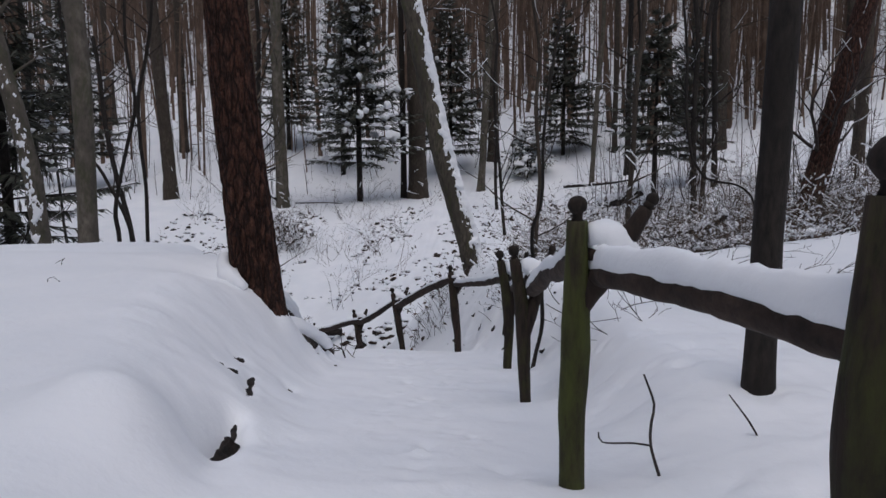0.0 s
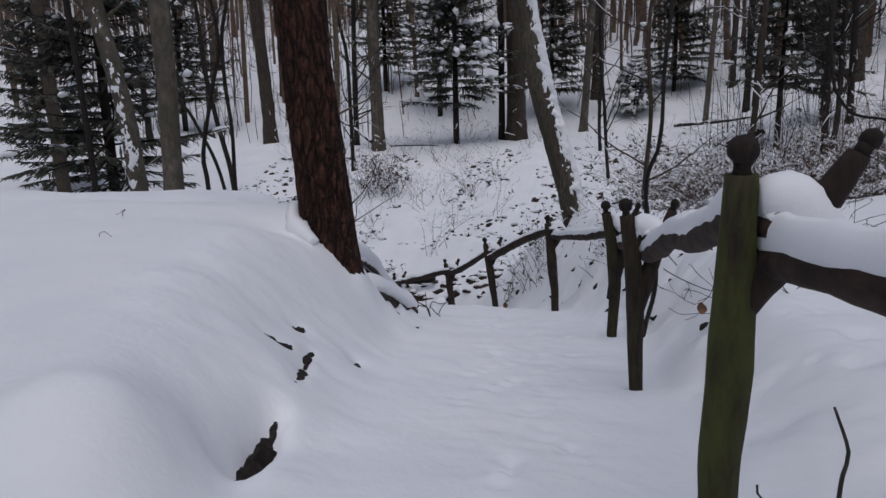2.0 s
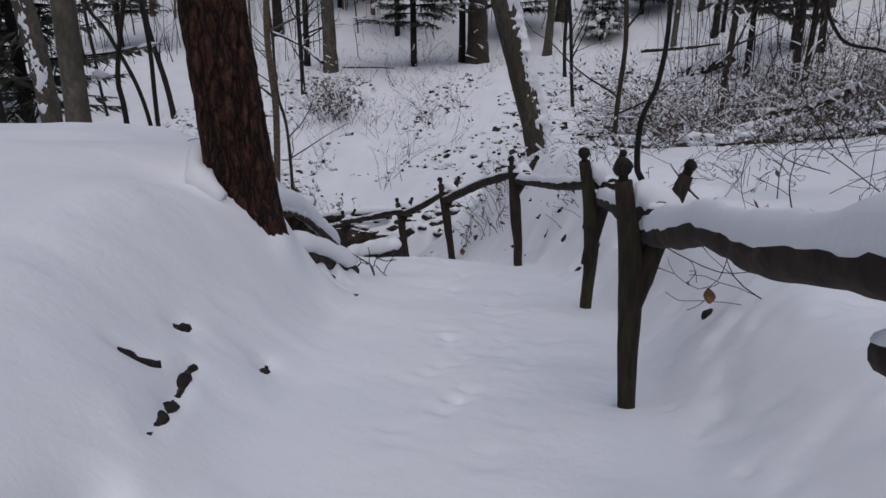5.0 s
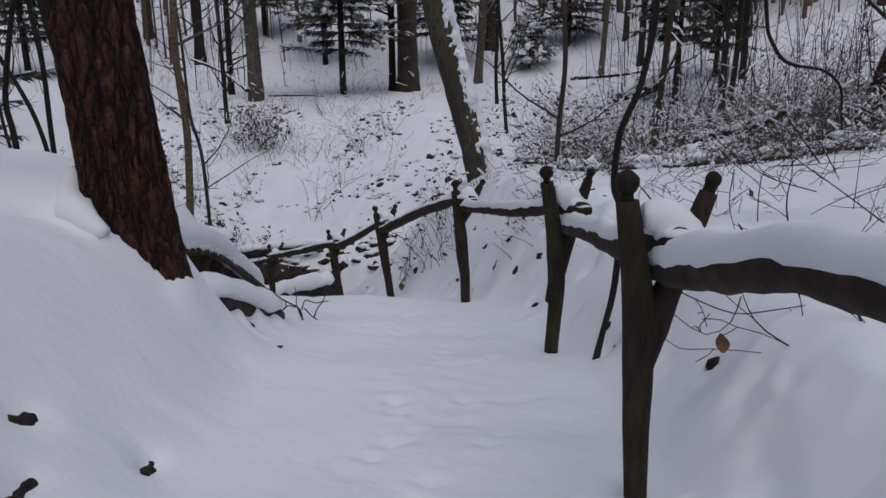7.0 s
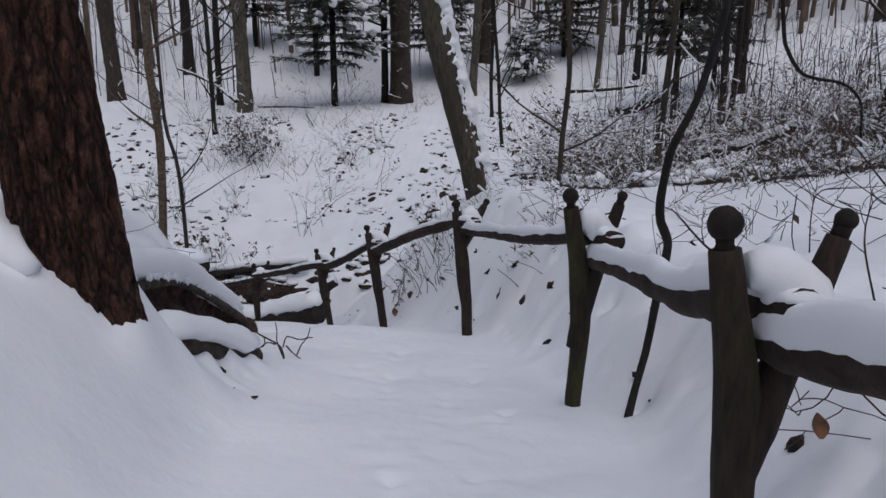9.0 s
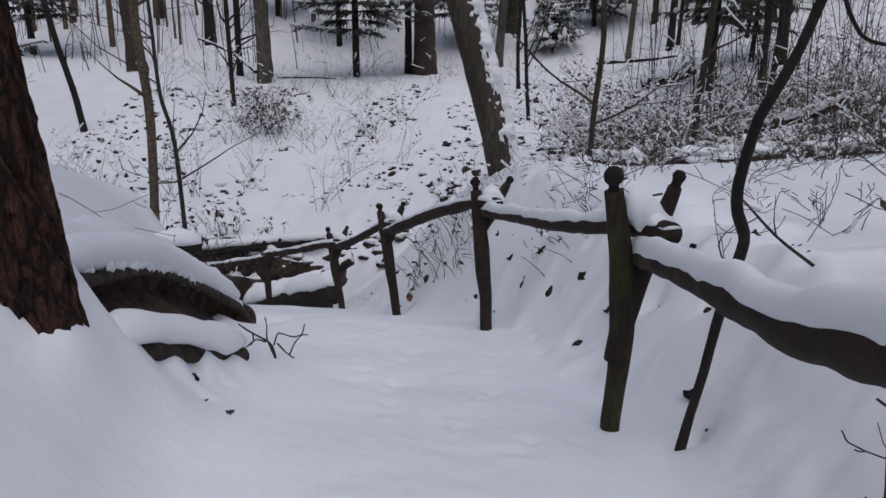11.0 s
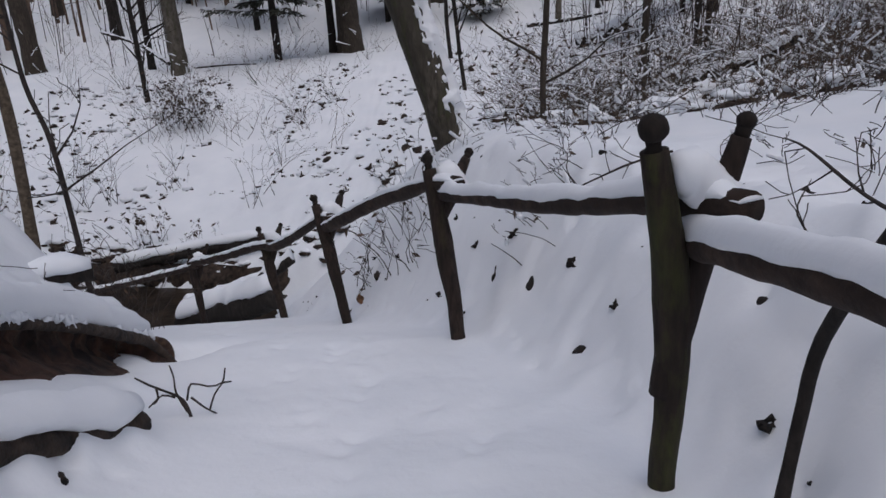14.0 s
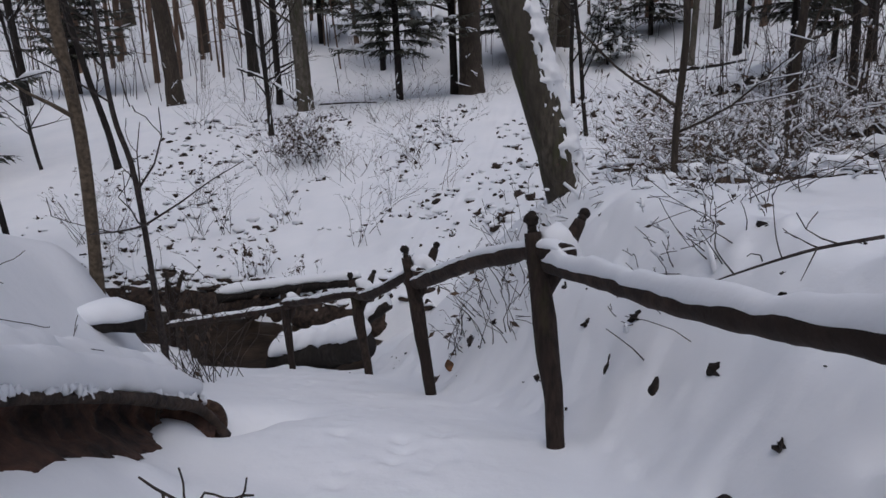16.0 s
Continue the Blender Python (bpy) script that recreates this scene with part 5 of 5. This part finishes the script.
def slit(knots, half, label, seed):
    """Near-black tube standing in for the shade in a gap in the snow, ragged along its length."""
    flat = curve_points([(x, y, 0) for x, y in knots], 0.015)
    n = len(flat)
    pts = [Vector((p.x + 0.35 * half * noise.noise(p * 14), p.y, ground_z(p.x, p.y) - (0.1 if half > 0.08 else 0.4 if knots[0][0] > -1 else 0.12) * half)) for p in flat]
    rad = [half * (0.35 + 0.65 * math.sin(math.pi * (k + 0.5) / n)) * (0.9 + 0.4 * noise.noise(p * 11 + Vector((seed, 0, 0)))) for k, p in enumerate(flat)]
    s = Soup().tube(pts, [q * (0.9 + 0.35 * noise.noise(p * 22)) for q, p in zip(rad, pts)], 14, 1.1, seed=seed)
    tagged(link("shade_gap", s.mesh("shade_gap"), SHADED_EARTH), label, "earth", "bare earth in the snow")


for i, row in enumerate(SLITS):
    if row[1] > 0.021:
        slit(*row, i)


def bank_clods():
    """Dark crumbs added as the shade of gaps on the steep bank beside the fence."""
    rng = random.Random(15)
    s = Soup()
    for k in range(70):
        y = rng.uniform(7.5, 15)
        x = fence_x(y) + 0.25 + rng.random() * right_width(y)
        r = 0.008 + 0.035 * rng.random() ** 3
        s.ball((x, y, ground_z(x, y) - 0.6 * r), (r * rng.uniform(0.7, 1.6), r), 0.8, 0.8, 6, 9, seed=k)
    tagged(link("shade_crumbs", s.mesh("shade_crumbs"), SHADED_EARTH), "dark crumbs standing in for shade in the gaps of the snow", "earth", kind="stuff")


bank_clods()


def tussocks():
    """Leaf litter and grass showing in dark crumbs through the snow of the far slope."""
    rng = random.Random(9)
    s, w = Soup(), Soup()
    for k in range(2000):
        y = rng.uniform(20.3, 34)
        x = rng.uniform(-16, 4)
        if noise.noise(Vector((x * 0.45, y * 0.45, 2))) < -0.12 + 0.4 * ease(1.5 - abs(x + 6.5 + 0.1 * (y - 27)) / 2):
            continue
        r = 0.02 + 0.07 * rng.random() ** 2
        z = ground_z(x, y)
        s.ball((x, y, z), (r * rng.uniform(0.7, 1.8), r * rng.uniform(0.7, 1.6)), rng.uniform(0.5, 1.1), 0.8, 4, 6, seed=k)
        if rng.random() < 0.7:
            w.ball((x + rng.uniform(-0.08, 0.08), y + rng.uniform(-0.3, 0.9) * r, z + r * rng.uniform(0.3, 0.9)), (r * rng.uniform(0.8, 2.4), r * rng.uniform(0.8, 1.8)), 0.55, 0.5, 4, 7, seed=k + 5)
    for k in range(160):
        x = rng.uniform(-13, -3)
        y = creek_y(x) + rng.choice((1.0, 1.2, 1.5)) + rng.uniform(-0.1, 0.3)
        r = rng.uniform(0.04, 0.12)
        z = ground_z(x, y)
        s.ball((x, y, z), (r * 1.6, r), 0.7, 0.6, 4, 6, seed=k)
        if rng.random() < 0.5:
            w.ball((x, y + 0.3 * r, z + r * 0.7), (r * 1.6, r), 0.6, 0.4, 4, 7, seed=k)
    for k in range(420):
        y = rng.uniform(13.5, 27)
        x = rng.uniform(0.2, 5 + 0.45 * (y - 11))
        r = rng.uniform(0.04, 0.13)
        z = ground_z(x, y)
        if rng.random() < 0.6:
            s.ball((x, y, z), (r * 1.7, r), 0.7, 0.6, 4, 6, seed=k)
        w.ball((x, y + 0.3 * r, z + r * rng.uniform(0.5, 2.0)), (r * rng.uniform(1, 2), r), 0.6, 0.4, 4, 8, seed=k)
    tagged(link("leaf_litter", s.mesh("leaf_litter"), EARTH), "dark leaf litter showing through thin snow", "litter", kind="stuff")
    tagged(link("snow_lumps", w.mesh("snow_lumps"), SNOW), "small lumps of snow on the litter", "snow", kind="stuff")


tussocks()


def twig(knots, r, label, shoots=(), name="twig"):
    base = Vector(knots[0])
    root = thing(name, base, label, "twig")
    p = curve_points([Vector(k) - base for k in knots], 0.03)
    link("stem", Soup().tube(p, lerp_list([r * 0.6, r, r * 1.2], len(p)), 7, 0.15).mesh("stem"), TWIG, root)
    for sh in shoots:
        p = curve_points([Vector(k) - base for k in sh], 0.03)
        link("shoot", Soup().tube(p, lerp_list([r * 0.8, r * 0.5], len(p)), 6, 0.1).mesh("shoot"), TWIG, root)


twig([(0.62, 3.15, 0.48), (0.67, 3.15, 0.34), (0.66, 3.15, 0.26), (0.66, 3.15, 0.14), (0.71, 3.15, -0.03)], 0.007, "dead twig standing in the snow by the fence", [[(0.66, 3.15, 0.14), (0.58, 3.15, 0.15), (0.44, 3.15, 0.15), (0.42, 3.15, 0.2)]])
twig([(1.08, 3.4, 0.31), (1.19, 3.4, 0.16), (1.28, 3.4, -0.01)], 0.005, "thin dead twig standing in the snow")


def dead_leaf(x, y, size, turn, lift=0.03):
    """One curled brown leaf."""
    s = Soup()
    for i in range(7):
        u = i / 6
        w = size * 0.45 * math.sin(math.pi * min(0.97, u * 0.9 + 0.08))
        for k in (-1, 0, 1):
            s.v.append((k * w, (u - 0.5) * size, 0.35 * w * abs(k) + 0.25 * size * (u - 0.5) ** 2))
    for i in range(6):
        for k in range(2):
            a = i * 3 + k
            s.f.append((a, a + 1, a + 4, a + 3))
    ob = link("dead_leaf", s.mesh("dead_leaf"), DEAD_LEAF)
    ob.matrix_world = pose(x, y, ground_z(x, y) + lift, 60, 10, turn)
    tagged(ob, "curled orange-brown dead leaf on the snow", "leaf", "dead leaves")


def branchlet(knots, r, seed, label, leaves=0):
    """A thin bare branch with its side shoots."""
    rng = random.Random(seed)
    base = Vector(knots[0])
    root = thing("bare_branch", base, label, "branch", "bare branches beside the path")
    p = curve_points([Vector(k) - base for k in knots], 0.06)
    rad = lerp_list([r, r * 0.8, r * 0.35], len(p))
    link("stem", Soup().tube(p, rad, 7, 0.1).mesh("stem"), TWIG, root)
    lines = []
    for i in range(2, len(p) - 1):
        if rng.random() < 0.4:
            d = (p[i + 1] - p[i]).normalized()
            side = d + Vector((rng.gauss(0, 0.6), rng.gauss(0, 0.5), rng.gauss(0, 0.7)))
            limb_lines(rng, p[i], side, rng.uniform(0.1, 0.4), rad[i] * 0.6, 1, lines)
    s = Soup()
    for q, rr in lines:
        s.tube(q, [max(v, 0.0022) for v in rr], 5, cap=False)
    if lines:
        tagged(link("shoot_spray", s.mesh("shoot_spray"), TWIG, root), kind="stuff")


twig([(-2.44, 8.92, -0.90), (-2.37, 8.92, -0.95), (-2.295, 8.92, -0.99), (-2.21, 8.92, -1.05), (-2.18, 8.92, -1.2)], 0.008, "leafless twig at the foot of the bank",
     [[(-2.2, 8.92, -1.12), (-2.23, 8.9, -0.99), (-2.225, 8.9, -0.9), (-2.235, 8.9, -0.83)], [(-2.19, 8.92, -1.05), (-2.156, 8.93, -0.96), (-2.075, 8.94, -0.986), (-2.0, 8.95, -0.975), (-1.97, 8.95, -0.89)],
      [(-2.0, 8.95, -0.975), (-1.948, 8.95, -0.97)], [(-2.165, 8.92, -1.035), (-2.106, 8.94, -1.117), (-2.04, 8.95, -1.17)], [(-2.082, 8.93, -1.116), (-2.046, 8.94, -1.034), (-2.0, 8.95, -0.98)],
      [(-2.25, 8.92, -1.03), (-2.316, 8.92, -1.013), (-2.39, 8.9, -1.07)], [(-2.34, 8.92, -0.96), (-2.33, 8.9, -1.02), (-2.36, 8.9, -1.05)]])
BRANCHES = [
    ([(0.34, 6.2, 0.18), (0.45, 6.22, 0.11), (0.69, 6.25, 0.01), (0.89, 6.28, 0.02), (1.16, 6.3, 0.06), (1.4, 6.4, 0.02)], 0.005),
    ([(1.04, 6.0, -0.14), (0.84, 6.03, -0.04), (0.72, 6.07, 0.05), (0.64, 6.1, 0.22)], 0.006),
    ([(0.70, 6.2, 0.11), (0.67, 6.21, -0.02), (0.57, 6.22, -0.09), (0.43, 6.24, -0.01), (0.38, 6.25, 0.09)], 0.004),
    ([(1.35, 5.95, -0.02), (1.2, 6.0, 0.02), (1.08, 6.05, 0.17), (0.99, 6.1, 0.27), (0.9, 6.15, 0.4)], 0.006),
    ([(1.02, 6.2, -0.14), (0.98, 6.2, 0.04), (0.93, 6.2, 0.22)], 0.004),
    ([(0.99, 6.05, -0.13), (0.89, 6.08, -0.1), (0.77, 6.1, -0.16)], 0.004),
    ([(2.42, 8.3, -0.02), (2.11, 8.47, 0.22), (1.86, 8.63, 0.41), (1.78, 8.8, 0.54)], 0.008),
    ([(1.55, 8.4, -0.08), (1.57, 8.5, 0.2), (1.66, 8.6, 0.34), (1.99, 8.7, 0.35), (2.54, 8.8, 0.39)], 0.006),
    ([(1.31, 8.6, 0.43), (1.52, 8.55, 0.27), (1.58, 8.5, 0.23)], 0.005),
    ([(1.96, 8.5, 0.56), (2.07, 8.45, 0.36), (2.1, 8.4, 0.28)], 0.007),
    ([(2.33, 8.6, 0.02), (2.32, 8.6, 0.38), (2.31, 8.6, 0.55)], 0.005),
    ([(1.85, 8.2, 0.44), (1.72, 8.5, 0.72), (1.78, 8.8, 0.84)], 0.008),
    ([(1.4, 7.3, -0.04), (1.31, 7.33, 0.29), (1.34, 7.37, 0.48), (1.41, 7.4, 0.52)], 0.008),
    ([(1.07, 7.6, 0.48), (1.03, 7.5, 0.27), (1.08, 7.4, 0.05)], 0.005),
    ([(1.86, 8.2, 0.23), (1.54, 8.27, 0.32), (1.3, 8.33, 0.48), (1.25, 8.4, 0.54)], 0.006),
    ([(0.44, 9.3, 0.03), (0.26, 9.4, -0.04), (0.13, 9.5, -0.12), (-0.03, 9.6, -0.22), (-0.05, 9.7, -0.27)], 0.01),
    ([(0.16, 9.5, -0.11), (0.16, 9.6, -0.05), (0.16, 9.7, 0.11)], 0.004),
    ([(0.03, 9.7, -0.24), (-0.0, 9.97, -0.19), (0.02, 10.23, -0.1), (-0.25, 10.5, -0.03)], 0.005),
    ([(0.22, 9.3, -0.01), (0.14, 9.2, -0.11)], 0.004),
    ([(0.92, 8.0, -0.04), (0.8, 8.2, 0.05), (0.68, 8.4, 0.19), (0.68, 8.6, 0.2)], 0.012),
    ([(0.56, 7.6, -0.11), (0.5, 7.8, -0.06), (0.46, 8.0, 0.05), (0.6, 8.2, 0.12)], 0.007),
    ([(1.31, 11.5, 0.09), (1.21, 11.83, -0.08), (1.04, 12.17, -0.29), (0.77, 12.5, -0.48)], 0.006),
]
for i, (knots, r) in enumerate(BRANCHES):
    branchlet(knots, 0.75 * r, 900 + i, "thin bare branch arching over the snow")
rng = random.Random(31)
for i in range(26):
    x, y = rng.uniform(0.9, 4.2), rng.uniform(6.0, 13.0)
    if y > 10.5:
        x -= 0.5
    a, ln, h = rng.uniform(-1.2, 1.2), rng.uniform(0.5, 1.3), rng.uniform(0.12, 0.5)
    line = []
    for u in (0, 0.2, 0.45, 0.7, 1.0):
        px, py = x + math.cos(a) * ln * u + rng.uniform(-0.05, 0.05), y + math.sin(a) * ln * u + rng.uniform(-0.05, 0.05)
        line.append((px, py, ground_z(px, py) - 0.03 * (1 - u) + h * (1.9 * u - 1.1 * u * u)))
    branchlet(line, rng.uniform(0.0025, 0.005), 700 + i, "thin bare branch arching over the snow")
rng = random.Random(41)
for x, y, dx, dy, h in ((-3.75, 9.0, 0.42, 0.1, 0.1), (-3.5, 9.3, 0.2, -0.15, 0.16), (-3.3, 9.6, 0.06, 0.02, 0.2), (-3.9, 8.4, 0.25, 0.3, 0.12), (-3.2, 10.1, 0.1, 0.05, 0.18), (-4.4, 6.4, 0.03, 0.02, 0.08), (-4.0, 5.6, 0.1, -0.02, 0.06)):
    line = [(x + dx * u + rng.uniform(-0.02, 0.02), y + dy * u, ground_z(x + dx * u, y + dy * u) - 0.03 + h * (1.7 * u - 0.9 * u * u) + 0.03 * (u > 0)) for u in (0, 0.3, 0.65, 1.0)]
    branchlet(line, 0.0035, rng.randrange(1000), "fine bare twig poking out of the snowbank")
dead_leaf(0.605, 6.12, 0.09, 20, -0.09 - ground_z(0.605, 6.12))
dead_leaf(-1.84, 12.8, 0.12, 40, 0.06)
dead_leaf(1.25, 7.9, 0.09, 70, 0.06)
